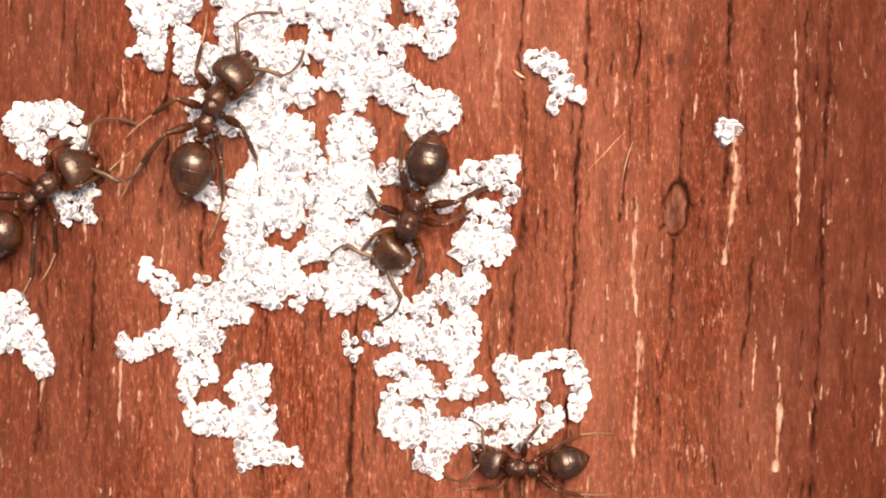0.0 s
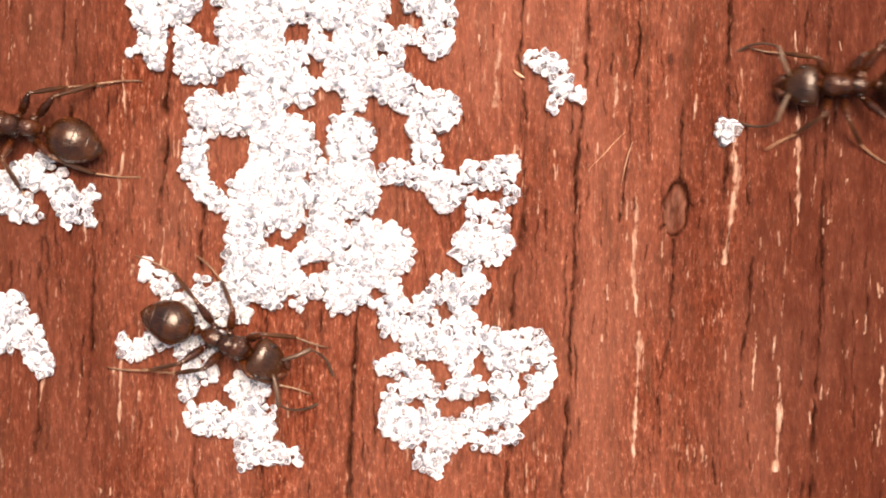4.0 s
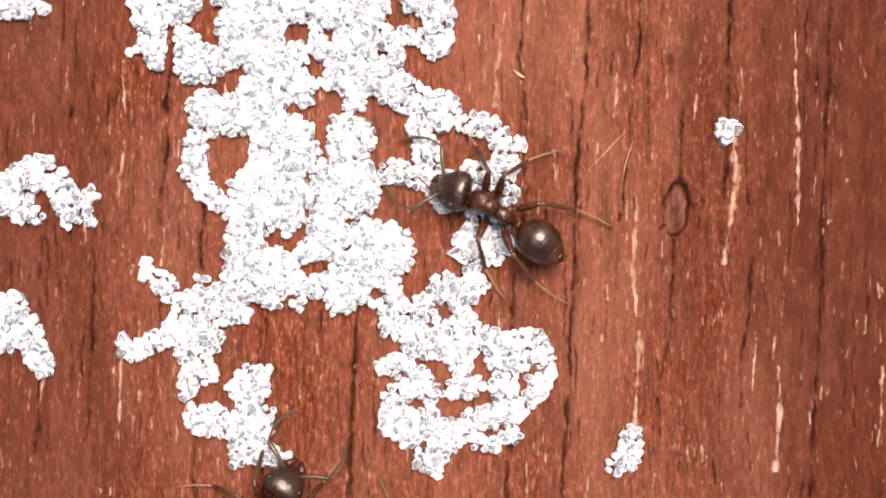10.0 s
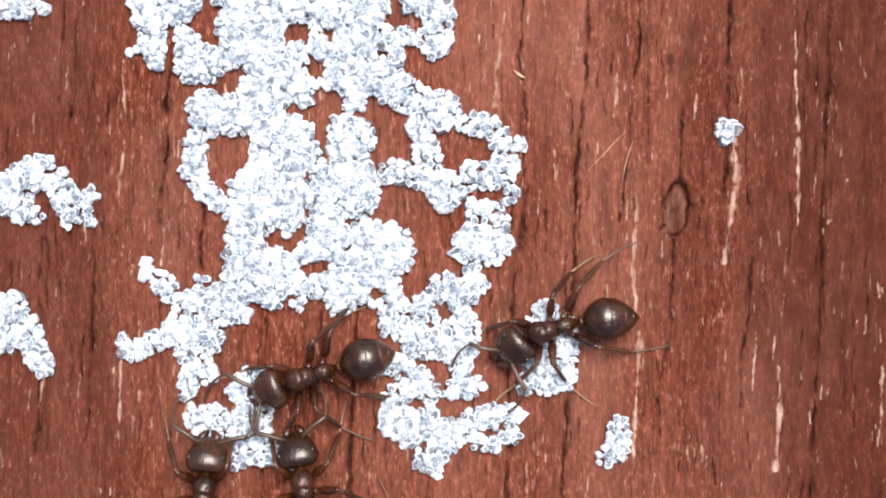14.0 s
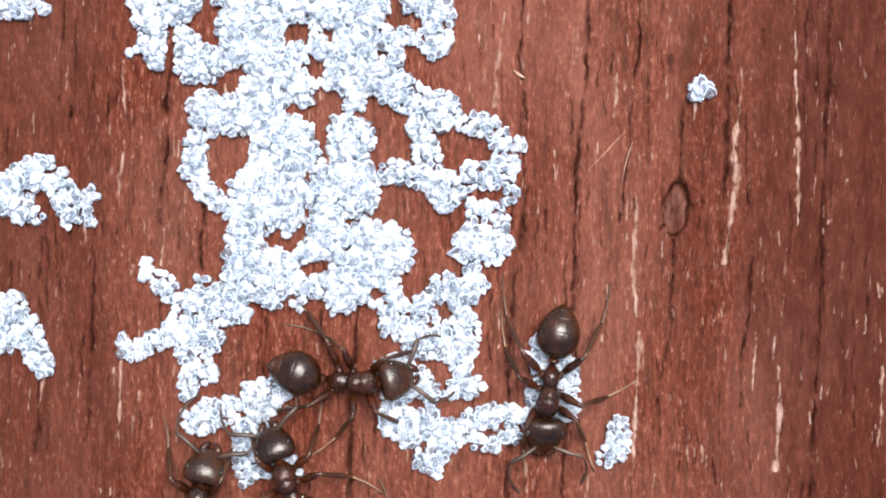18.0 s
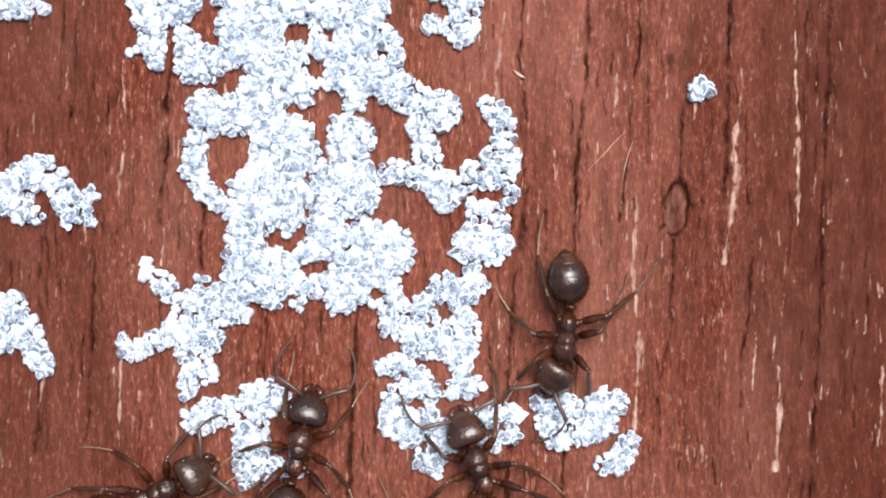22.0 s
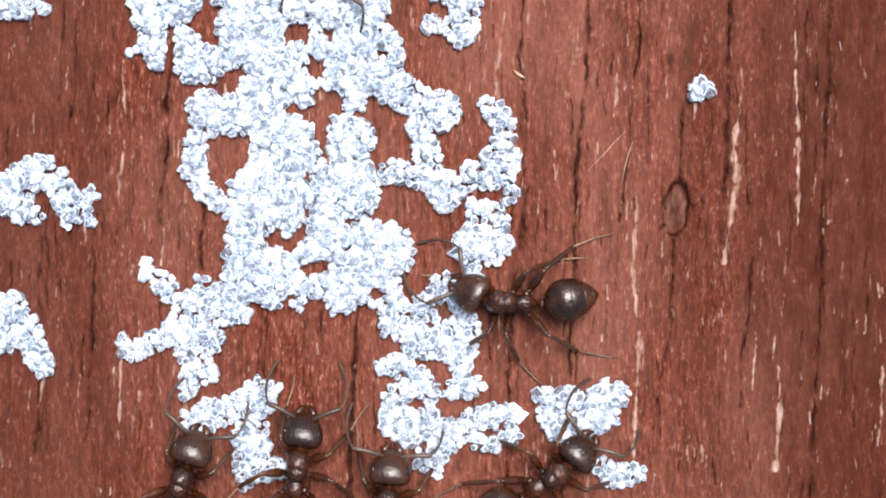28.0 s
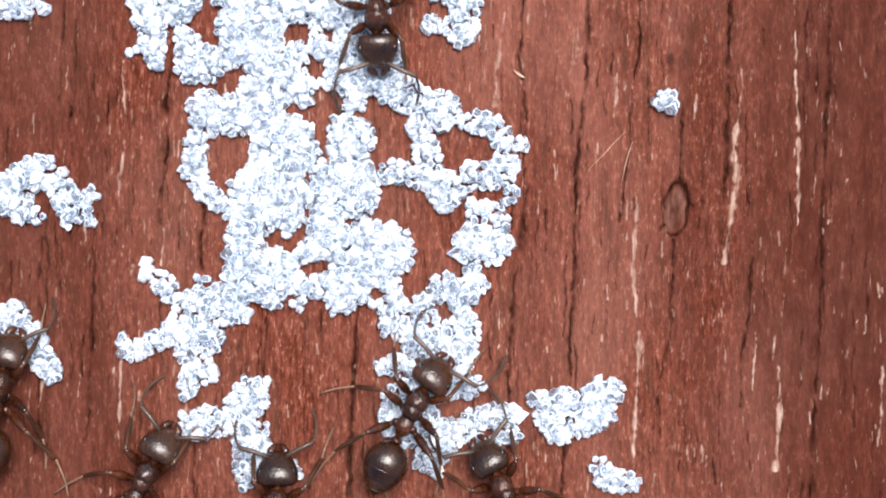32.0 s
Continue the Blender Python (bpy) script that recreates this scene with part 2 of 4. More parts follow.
def build_board():
    U, V = axis(-30, 1600, 1.5, 2400), axis(-30, 912, 3.0, 7000)
    u, v = np.meshgrid(U, V)
    r = Relief(u, v)
    # splits along the grain
    r.split((75, 420), (69, 500), (75, 600), (62, 800), width=2.6, depth=6)
    r.split((172, 380), (164, 470), (160, 620), (150, 780), width=3.0, depth=7)
    r.split((302, 80), (294, 200), (291, 300), (280, 400), width=3.4)
    r.split((366, 330), (353, 480), width=3.2)
    r.split((470, 500), (468, 680), (464, 912), width=2.6)
    r.split((347, 680), (341, 912), width=2.8, depth=7)
    r.split((632, 540), (622, 700), (614, 912), width=3.2)
    r.split((931, -30), (920, 100), (931, 215), width=2.6, depth=7)
    r.split((936, 330), (913, 480), (904, 610), (900, 700), (894, 912), width=3.4)
    r.split((1041, -30), (1036, 150), (1021, 280), (1015, 420), (1012, 560), (1008, 660), (998, 800), (994, 912), width=3.0, depth=8)
    r.split((1136, -30), (1130, 100), (1118, 180), (1110, 300), (1095, 390), width=2.8, depth=8)
    r.split((1206, 180), (1201, 320), width=2.2, depth=6)
    r.split((1192, 425), (1190, 520), (1185, 600), (1170, 640), (1164, 790), width=2.6, depth=7)
    r.split((1291, -10), (1290, 130), (1284, 300), (1279, 430), width=3.6, depth=8)
    r.split((1331, 430), (1325, 560), (1312, 620), (1309, 720), width=2.4, depth=6)
    r.split((1472, -30), (1465, 130), (1460, 260), (1455, 420), (1450, 620), (1438, 760), (1430, 912), width=3.0, depth=6)
    r.split((806, 610), (812, 700), width=2.2, depth=5)
    r.split((207, 120), (201, 190), width=1.8, depth=5)
    r.split((191, 165), (190, 220), width=2.2, depth=5)
    r.split((124, 188), (123, 205), width=5.0, depth=5)
    r.split((1325, 330), (1324, 385), width=2.0, depth=5)
    r.split((1186, 100), (1188, 130), width=4.0, depth=4)
    r.split((1470, 140), (1466, 180), width=5.0, depth=4)
    r.split((110, -30), (112, 60), (104, 180), width=1.6, depth=4)
    r.split((720, 400), (724, 470), width=2.0, depth=4)
    # bared streaks
    r.streak((1126, 350), (1122, 470), (1128, 560), width=3.6)
    r.streak((1131, 590), (1123, 720), (1118, 820), width=5.0)
    r.streak((1309, 185), (1298, 260), (1303, 310), (1292, 400), (1282, 465), width=5.0)
    r.streak((1408, 55), (1408, 130), (1413, 230), (1412, 400), width=3.6)
    r.streak((1378, 650), (1380, 730), (1371, 830), width=4.4)
    r.streak((1336, 590), (1332, 690), width=2.8)
    r.streak((892, 25), (879, 120), (877, 185), width=4.4, amount=0.7)
    r.streak((1092, 130), (1087, 205), width=3.0)
    r.streak((1022, 55), (1014, 112), width=7.0, amount=0.6)
    r.streak((1030, 80), (1026, 120), width=3.0)
    r.streak((216, 130), (223, 200), (211, 345), width=3.2, amount=0.8)
    r.streak((216, 590), (212, 790), width=3.0, amount=0.8)
    r.streak((82, 640), (70, 722), width=3.0, amount=0.8)
    r.streak((291, 405), (287, 470), width=2.4, amount=0.8)
    r.streak((1562, 650), (1554, 790), width=5.0, amount=0.8)
    r.streak((1110, 350), (1109, 440), width=2.6, amount=0.7)
    r.streak((1391, 440), (1385, 590), width=2.4, amount=0.6)
    r.streak((1120, 240), (1098, 380), width=1.8, amount=0.6)
    r.streak((1188, 20), (1186, 50), width=3.0, amount=0.7)
    r.streak((862, 10), (855, 160), width=2.0, amount=0.5)
    for _ in range(800):
        x, y = r.rng.uniform(-20, 1590), r.rng.uniform(-20, 900)
        k = r.rng.uniform(4, 13) * r.rng.uniform(1, 3.6)
        r.streak((x, y), (x + r.rng.uniform(-2, 2), y + k), width=r.rng.uniform(1.0, 2.5), amount=r.rng.uniform(0.30, 0.90))
    for _ in range(300):
        x, y = r.rng.uniform(-20, 1590), r.rng.uniform(-20, 900)
        k = r.rng.uniform(14, 40) * r.rng.uniform(1, 4)
        r.split((x, y), (x + r.rng.uniform(-3, 3), y + k), width=r.rng.uniform(0.8, 1.5), depth=r.rng.uniform(1, 4))
    # knot
    spin = np.arctan2(v - 371, u - 1197)
    a = np.hypot((u - 1195 + (v - 371) * 0.10) / 22.5, (v - 371) / 47) * (1 + 0.06 * np.sin(3 * spin + 1) + 0.04 * np.sin(5 * spin))
    thick = 0.11 + 0.07 * np.cos(spin + 0.75) + 0.025 * np.sin(spin * 5 + 1)
    rim = np.exp(-((a - 1) / thick) ** 2) * np.clip(0.72 + 0.38 * np.cos(spin + 0.6) + 0.30 * np.exp(-((spin - 1.75) / 0.5) ** 2) + 0.14 * np.sin(spin * 7 + 2), 0.25, 1.1)
    inner = np.exp(-(a / 0.86) ** 8)
    r.h -= 7 * rim
    r.h += 1.5 * inner * np.sin(u * 0.35 + v * 0.11)
    r.crack = np.maximum(r.crack, np.minimum(1.0, 1.15 * rim))
    r.crack = np.maximum(r.crack, 0.8 * np.exp(-((u - 1192) ** 2 + (v - 372) ** 2) / 30.0))
    r.split((1216, 346), (1226, 366), width=2.4, depth=5)
    r.split((1222, 366), (1240, 360), width=3.4, depth=6)
    r.split((1174, 398), (1168, 404), width=2.0, depth=4)
    # soft waves of the worn grain
    r.h += 1.3 * np.sin(u * 0.035 + np.sin(v * 0.004)) + 0.8 * np.sin(u * 0.11 + 1.3 * np.sin(v * 0.006)) + 0.5 * np.sin(u * 0.29 + v * 0.01)
    r.h += r.rng.normal(0, 0.25, u.shape)
    edge = (np.abs(u - 784) > 3100) | (np.abs(v - 441) > 7300)
    r.h[edge] = 0
    top = np.stack([(u - 784) * PX, (441 - v) * PX, np.minimum(r.h, 3.0) * PX], -1).reshape(-1, 3)
    ny, nx = u.shape
    ids = np.arange(ny * nx).reshape(ny, nx)
    quads = np.stack([ids[1:, :-1], ids[1:, 1:], ids[:-1, 1:], ids[:-1, :-1]], -1).reshape(-1, 4)
    ring = np.concatenate([ids[0, :-1], ids[:-1, -1], ids[-1, :0:-1], ids[:0:-1, 0]])
    low = top[ring].copy()
    low[:, 2] = -0.022
    base = len(top) + np.arange(len(ring))
    nxt = np.roll(np.arange(len(ring)), -1)
    sides = np.stack([ring, ring[nxt], base[nxt], base], -1)
    verts, faces = np.concatenate([top, low]), np.concatenate([quads, sides])
    me = bpy.data.meshes.new("wooden_board")
    me.vertices.add(len(verts))
    me.vertices.foreach_set("co", verts.astype(np.float32).ravel())
    me.loops.add(faces.size)
    me.loops.foreach_set("vertex_index", faces.astype(np.int32).ravel())
    me.polygons.add(len(faces))
    me.polygons.foreach_set("loop_start", np.arange(0, faces.size, 4, dtype=np.int32))
    # darker bands: the wide ones paint in light falloff, the narrow ones grain tone
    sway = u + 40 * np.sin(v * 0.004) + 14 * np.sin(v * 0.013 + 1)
    falloff_grain = sum(k * np.exp(-((sway - c) / w) ** 2) for c, w, k in ((1520, 120, 0.82), (1700, 180, 0.8), (1255, 50, 0.45), (60, 200, 0.70), (1400, 120, 0.34), (980, 26, 0.3), (185, 30, 0.25), (1380, 24, 0.3)))
    # the brighter-lit middle of the board, put into the colour as paler bands
    lit_middle = sum(k * np.exp(-((sway - c) / w) ** 2 - ((v - d) / e) ** 2) for c, w, d, e, k in ((905, 120, 40, 210, 0.6), (1070, 40, 130, 160, 0.55), (1200, 30, 120, 200, 0.35), (720, 50, 600, 260, 0.3), (1070, 50, 560, 260, 0.3)))
    for name, data in (("lit_middle", lit_middle), ("crack", r.crack), ("bare", r.bare), ("knot", 0.75 * inner), ("falloff_grain", falloff_grain)):
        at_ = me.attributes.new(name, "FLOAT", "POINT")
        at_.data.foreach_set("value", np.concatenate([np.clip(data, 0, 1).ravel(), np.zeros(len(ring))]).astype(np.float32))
    me.update(calc_edges=True)
    me.shade_smooth()
    me.materials.append(WOOD)
    ob = new("wooden_board", me)
    return tagged(ob, "weathered red-brown painted wooden board with cracks and a knot", "board", kind="structure")


build_board()


def part(name, bm, mat, parent, label="", smooth=True):
    """Links a bmesh as one mesh object under a thing or a part."""
    me = bpy.data.meshes.new(name)
    bm.to_mesh(me)
    bm.free()
    if smooth:
        me.shade_smooth()
    me.materials.append(mat)
    ob = new(name, me)
    ob.parent = parent
    return tagged(ob, label)


bm = bmesh.new()
bmesh.ops.create_grid(bm, x_segments=8, y_segments=8, size=40)
earth = part("ground", bm, soil(), None)
earth.location.z = -0.0225
tagged(earth, "bare dry brown earth under the board", "ground", kind="structure")


# ---------------------------------------------------------------- sugar
def crystal(seed):
    """A stubby, slanted, many-sided block with flat clear faces and rubbed rims, as worn sugar crystals have them."""
    rng = random.Random(seed)
    bm = bmesh.new()
    n = rng.choice((5, 6, 6, 7))
    long, slant, lean = rng.uniform(1.0, 1.36), rng.uniform(-0.25, 0.25), rng.uniform(-0.2, 0.2)
    rim = [(2 * math.pi * (k + rng.uniform(-0.28, 0.28)) / n, rng.uniform(0.80, 1.14)) for k in range(n)]
    worn = rng.uniform(0.62, 0.78)
    rings = []
    for z, out in ((-0.92, 0.80), (-0.5, 1.0), (rng.uniform(0.35, 0.6), 0.98), (0.92, worn)):
        tip = (rng.uniform(-0.12, 0.12), rng.uniform(-0.12, 0.12)) if z > 0.9 else (0, 0)
        rings.append([bm.verts.new(((math.cos(a) * r * out * long + slant * z + tip[0]) * 0.000160, (math.sin(a) * r * out + lean * z + tip[1]) * 0.000160,
                                    (z + 0.12 * math.cos(a + seed) * (z > 0.9)) * 0.000128)) for a, r in rim])
    for row, (a, b) in enumerate(zip(rings, rings[1:])):
        for k in range(n):
            bm.faces.new((a[k], a[(k + 1) % n], b[(k + 1) % n], b[k])).material_index = 1 if row == 2 else 0
    bm.faces.new(rings[0][::-1])
    bm.faces.new(rings[-1])
    me = bpy.data.meshes.new("sugar_grain")
    bm.to_mesh(me)
    bm.free()
    me.materials.append(SUGAR)
    me.materials.append(FROST)
    return me


CRYSTALS = [crystal(40 + i) for i in range(20)]


def inside(x, y, strokes, holes=()):
    """How deep a point lies in a figure drawn with round strokes (u, v, radius), less holes drawn the same way. Plan units."""
    deep = np.full(np.shape(x), -1e9)
    for s in strokes:
        if len(s) == 1:
            s = (s[0], s[0])
        for (ax, ay, ar), (bx, by, br) in zip(s, s[1:]):
            d, k = seg_dist(x, y, ax, ay, bx, by)
            deep = np.maximum(deep, ar + (br - ar) * k - d)
    return np.minimum(deep, -inside(x, y, holes)) if holes else deep


EDGE = np.random.default_rng(5).uniform(-1, 1, (97, 97))


def ragged(x, y, pitch=19.0, reach=10.0):
    """Uneven reach of a clump's edge."""
    gx, gy = (x / pitch) % 96, (y / pitch) % 96
    i, j = gx.astype(int), gy.astype(int)
    a, b = gx - i, gy - j
    low = EDGE[j, i] * (1 - a) + EDGE[j, i + 1] * a
    high = EDGE[j + 1, i] * (1 - a) + EDGE[j + 1, i + 1] * a
    return reach * (low * (1 - b) + high * b)


def clump(label, strokes, holes=(), seed=1, layers=2, step=10.3, name="sugar_clump", shrink=6.4, rise=13.0):
    """A clump of crystals on the board; its root stands at the figure's middle."""
    rng = np.random.default_rng(seed)
    pts = [p for s in strokes for p in s]
    x0, x1 = min(p[0] - p[2] for p in pts), max(p[0] + p[2] for p in pts)
    y0, y1 = min(p[1] - p[2] for p in pts), max(p[1] + p[2] for p in pts)
    mid = ((x0 + x1) / 2, (y0 + y1) / 2)
    root = new(name)
    root.empty_display_size = 0.0005
    root.location = at(*mid)
    tagged(root, label, "sugar", group="sugar spilt on the board")
    made = []
    for layer in range(layers):
        n = int((x1 - x0) * (y1 - y0) / (step * step) * 18)
        cx, cy = rng.uniform(x0, x1, n), rng.uniform(y0, y1, n)
        deep = inside(cx, cy, strokes, holes) + ragged(cx, cy, 17.0, 3.5)
        # the rim is laid first, so that its grains stand side by side
        order = np.argsort(np.where((deep > shrink) & (deep < shrink + 3.5), 0, 1), kind="stable")
        cx, cy, deep = cx[order], cy[order], deep[order]
        kept = np.zeros((0, 2))
        for px, py, d in zip(cx, cy, deep):
            if d < shrink + rise * layer:
                continue
            if len(kept) and np.min(np.hypot(kept[:, 0] - px, kept[:, 1] - py)) < step * (1 + 0.06 * layer):
                continue
            kept = np.concatenate([kept, [[px, py]]])
            z = 0.00013 + 0.00012 * layer + rng.uniform(-0.00002, 0.00003)
            made.append((px, py, z))
    made.sort(key=lambda p: -p[2])
    rest_v, rest_f, rest_m, count = [], [], [], 0
    for i, (px, py, z) in enumerate(made):
        me = CRYSTALS[int(rng.integers(len(CRYSTALS)))]
        k = rng.uniform(0.64, 0.92) if rng.uniform() < 0.86 else rng.uniform(0.92, 1.35)
        m = Matrix.LocRotScale(at(px, py, z) - root.location, Euler((*rng.normal(0, 0.25, 2), rng.uniform(0, 6.28))), (k, k, max(0.8, min(k, 1.1))))
        if i < 298:
            g = new("sugar_grain", me)
            g.parent = root
            g.matrix_basis = m
        else:
            rest_v += [m @ v.co for v in me.vertices]
            rest_f += [[count + j for j in p.vertices] for p in me.polygons]
            rest_m += [p.material_index for p in me.polygons]
            count += len(me.vertices)
    if rest_v:
        me = bpy.data.meshes.new("sugar_grain")
        me.from_pydata(rest_v, [], rest_f)
        me.materials.append(SUGAR)
        me.materials.append(FROST)
        me.polygons.foreach_set("material_index", rest_m)
        g = new("sugar_grain", me)
        g.parent = root
        tagged(g, kind="stuff")
    root["middle"] = mid
    return root


HEAP_TOP = [
    [(255, -8, 32), (268, 50, 29), (274, 104, 24)], [(230, 92, 8), (250, 90, 12)], [(310, 5, 44), (330, -20, 40)], [(328, 66, 26), (345, 115, 38), (366, 112, 38)],
    [(400, -10, 30), (450, 20, 72), (440, 95, 60)], [(530, -5, 60), (640, 15, 50)], [(500, 110, 56), (530, 165, 30)], [(600, 85, 56), (665, 92, 54)],
    [(610, 150, 60), (650, 160, 42)],
]
HEAP_MIDDLE = [
    [(365, 196, 38), (425, 205, 40)], [(346, 250, 26), (346, 300, 24), (311, 307, 8)], [(352, 322, 20), (380, 352, 22), (405, 380, 14)],
    [(470, 160, 50), (490, 230, 56)], [(540, 260, 55), (622, 248, 46)], [(480, 335, 78), (590, 340, 80), (622, 330, 54)],
]
HEAP_LOW = [
    [(456, 425, 60), (442, 490, 50)], [(480, 500, 48), (480, 520, 30)], [(560, 430, 72), (655, 450, 62), (692, 442, 47)],
    [(545, 480, 50), (640, 496, 44)], [(602, 530, 34)], [(526, 540, 18)], [(668, 520, 28), (700, 505, 18)],
]
HEAP = HEAP_TOP + HEAP_MIDDLE + HEAP_LOW
HOLES_ABOVE = [
    [(380, 20, 10), (362, 40, 9)], [(344, 42, 7)], [(382, 74, 6)], [(299, 92, 5), (299, 135, 8)], [(390, 156, 10), (412, 136, 13), (428, 124, 5)],
    [(399, 282, 23), (424, 272, 18), (400, 303, 20)], [(518, 58, 15), (541, 45, 7)], [(582, 65, 10)], [(672, 91, 6)], [(561, 122, 15)],
]
HOLES_BELOW = [
    [(516, 192, 9), (545, 204, 9), (580, 186, 25)], [(572, 195, 14), (567, 236, 8), (580, 280, 5)], [(659, 177, 6), (678, 202, 8)], [(440, 246, 5)],
    [(476, 429, 11), (496, 411, 5)], [(509, 433, 11), (532, 415, 9)], [(547, 479, 10), (570, 471, 8)], [(545, 310, 4)], [(546, 378, 5)], [(664, 519, 8)], [(618, 392, 4)],
]
clump("large heap of white sugar crystals on red painted wood", HEAP, HOLES_ABOVE + HOLES_BELOW, 3, 3, name="sugar_heap", rise=8.0)
BRANCH_UPPER = [[(700, 150, 32), (738, 186, 34), (782, 196, 38)], [(742, 228, 26), (754, 272, 30), (762, 300, 26)], [(688, 306, 24), (740, 309, 27)], [(775, 325, 30), (790, 345, 32)],
     [(832, 316, 30), (882, 309, 30), (906, 290, 20)], [(907, 341, 18), (880, 365, 20)], [(850, 372, 30), (875, 386, 30)], [(834, 434, 38), (870, 432, 40)],
     [(790, 510, 34), (818, 510, 30)], [(848, 505, 21)], [(835, 482, 18)]]
BRANCH_LOWER = [[(695, 545, 32), (702, 582, 22)], [(745, 545, 28), (752, 575, 32)], [(735, 602, 32), (770, 605, 30)], [(812, 562, 34), (828, 598, 28), (812, 636, 28)],
     [(676, 645, 16), (712, 650, 25), (745, 668, 22)], [(748, 692, 34), (694, 708, 26)], [(792, 690, 18), (822, 682, 30), (846, 680, 16)], [(690, 738, 24), (679, 764, 12)],
     [(742, 742, 38), (722, 762, 34)], [(772, 776, 44), (805, 765, 30)], [(765, 815, 34), (770, 834, 16)]]
BRANCH_END = [[(836, 740, 20), (870, 736, 27), (904, 736, 22)], [(850, 780, 22), (872, 788, 18)], [(892, 760, 18), (908, 770, 20)]]
UPPER_HOLES = [[(706, 214, 12), (690, 262, 18), (712, 250, 18)], [(846, 346, 7), (884, 347, 6)], [(868, 399, 6)], [(793, 534, 5)], [(812, 482, 5)]]
LOWER_HOLES = [[(790, 558, 8)], [(762, 577, 6)], [(765, 640, 6), (785, 649, 7)], [(780, 676, 4)], [(738, 713, 9)], [(806, 723, 13), (827, 716, 7)], [(722, 556, 4)], [(756, 786, 4)]]
BRANCHES = [BRANCH_UPPER, BRANCH_LOWER, BRANCH_END]
ARM = [[(254, 468, 11), (260, 482, 13), (288, 497, 22), (302, 516, 24)], [(330, 542, 28), (366, 532, 38), (402, 542, 38), (430, 556, 22)], [(356, 494, 13), (372, 505, 18)],
       [(314, 582, 34), (360, 592, 40), (384, 602, 18)], [(345, 622, 40)], [(338, 662, 25), (366, 662, 21)], [(331, 690, 19)],
       [(212, 596, 11), (223, 616, 16), (240, 630, 16), (262, 612, 18), (284, 598, 20)]]
clump("branch of white sugar crystals beside the heap", BRANCH_UPPER, UPPER_HOLES, 5, 2)
clump("ragged branch of white sugar crystals below the heap", BRANCH_LOWER, LOWER_HOLES, 7, 2)
clump("short arm of white sugar crystals at a branch's end", BRANCH_END, [[(860, 772, 5)]], 6, 2)
clump("branching arm of white sugar crystals", ARM, [[(350, 631, 5)]], 9, 2)

MOVERS = {
    "corner": clump("small clump of sugar at the heap's far side", [[(5, 5, 34), (40, 12, 22)], [(76, 10, 13)]], (), 11, 2),
    "left_upper": clump("loose clump of sugar with an ant feeding on it", [[(78, 288, 23), (40, 320, 36), (14, 345, 40)], [(100, 318, 26), (126, 338, 18)], [(44, 376, 27), (70, 385, 15)]], (), 13, 2),
    "left_lower": clump("small clump of translucent sugar crystals", [[(92, 332, 18), (115, 350, 23), (125, 380, 28)], [(160, 342, 17), (140, 356, 16)], [(140, 366, 18), (160, 392, 15)]], (), 15, 2),
    "left_low": clump("clump of sugar crystals lying by itself", [[(20, 548, 36), (8, 590, 38), (45, 582, 30)], [(58, 608, 26), (66, 636, 22)], [(74, 650, 18), (94, 648, 11)]], (), 17, 2),
    "top": clump("clump of sugar crystals at the heap's edge", [[(742, 8, 32), (778, 20, 34), (774, 74, 28)], [(718, 58, 20), (750, 62, 22)]], [[(722, 32, 9), (738, 40, 8)]], 19, 2),
    "small": clump("short chain of sugar crystals", [[(938, 102, 16), (964, 110, 26), (985, 126, 22)], [(1000, 154, 24), (1020, 166, 18)], [(984, 186, 19), (980, 198, 11)]], (), 21, 2),
    "lone": clump("single lump of a few sugar crystals", [[(1285.5, 228, 22), (1285.5, 232, 22)]], (), 23, 2, step=10),
    "lobe": clump("loose lump of sugar dragged about by an ant", [[(868, 600, 28), (892, 640, 36)], [(908, 612, 24), (912, 640, 30)], [(902, 682, 40), (940, 688, 32)], [(940, 708, 20), (900, 722, 28)]], [[(922, 662, 4), (926, 684, 4)]], 25, 2),
    "loop": clump("thin loop of sugar crystals on a loose lump", [[(922, 596, 18), (956, 582, 18), (985, 592, 19), (998, 630, 19), (990, 672, 19)]], (), 35, 2),
    "chip": clump("small lump of sugar broken off the heap", [[(1065, 770, 22), (1098, 778, 21), (1130, 755, 23)]], (), 27, 2),
    "stray": clump("few large loose sugar crystals beside the heap", [[(622, 606, 15), (624, 626, 15)], [(612, 590, 10)], [(655, 598, 13), (684, 596, 13)]], (), 37, 1, step=14),
    "low_a": clump("small clump of sugar being gnawed by ants", [[(435, 648, 12), (440, 690, 37), (415, 690, 20)], [(440, 662, 20), (470, 653, 10), (482, 655, 9)]], (), 29, 2),
    "low_b": clump("flat clump of sugar being gnawed by ants", [[(350, 735, 28), (385, 746, 33), (412, 750, 28)]], (), 31, 2),
    "low_c": clump("ragged end of a sugar clump", [[(454, 742, 37), (446, 790, 33), (435, 814, 22)], [(480, 722, 15)], [(472, 806, 20), (510, 802, 22), (526, 815, 12)]], (), 33, 2),
}


# ---------------------------------------------------------------- small litter
STRAW = chitin("pale dry straw", (0.22, 0.11, 0.065), (0.42, 0.26, 0.17), 0.5, (1, 1, 1))


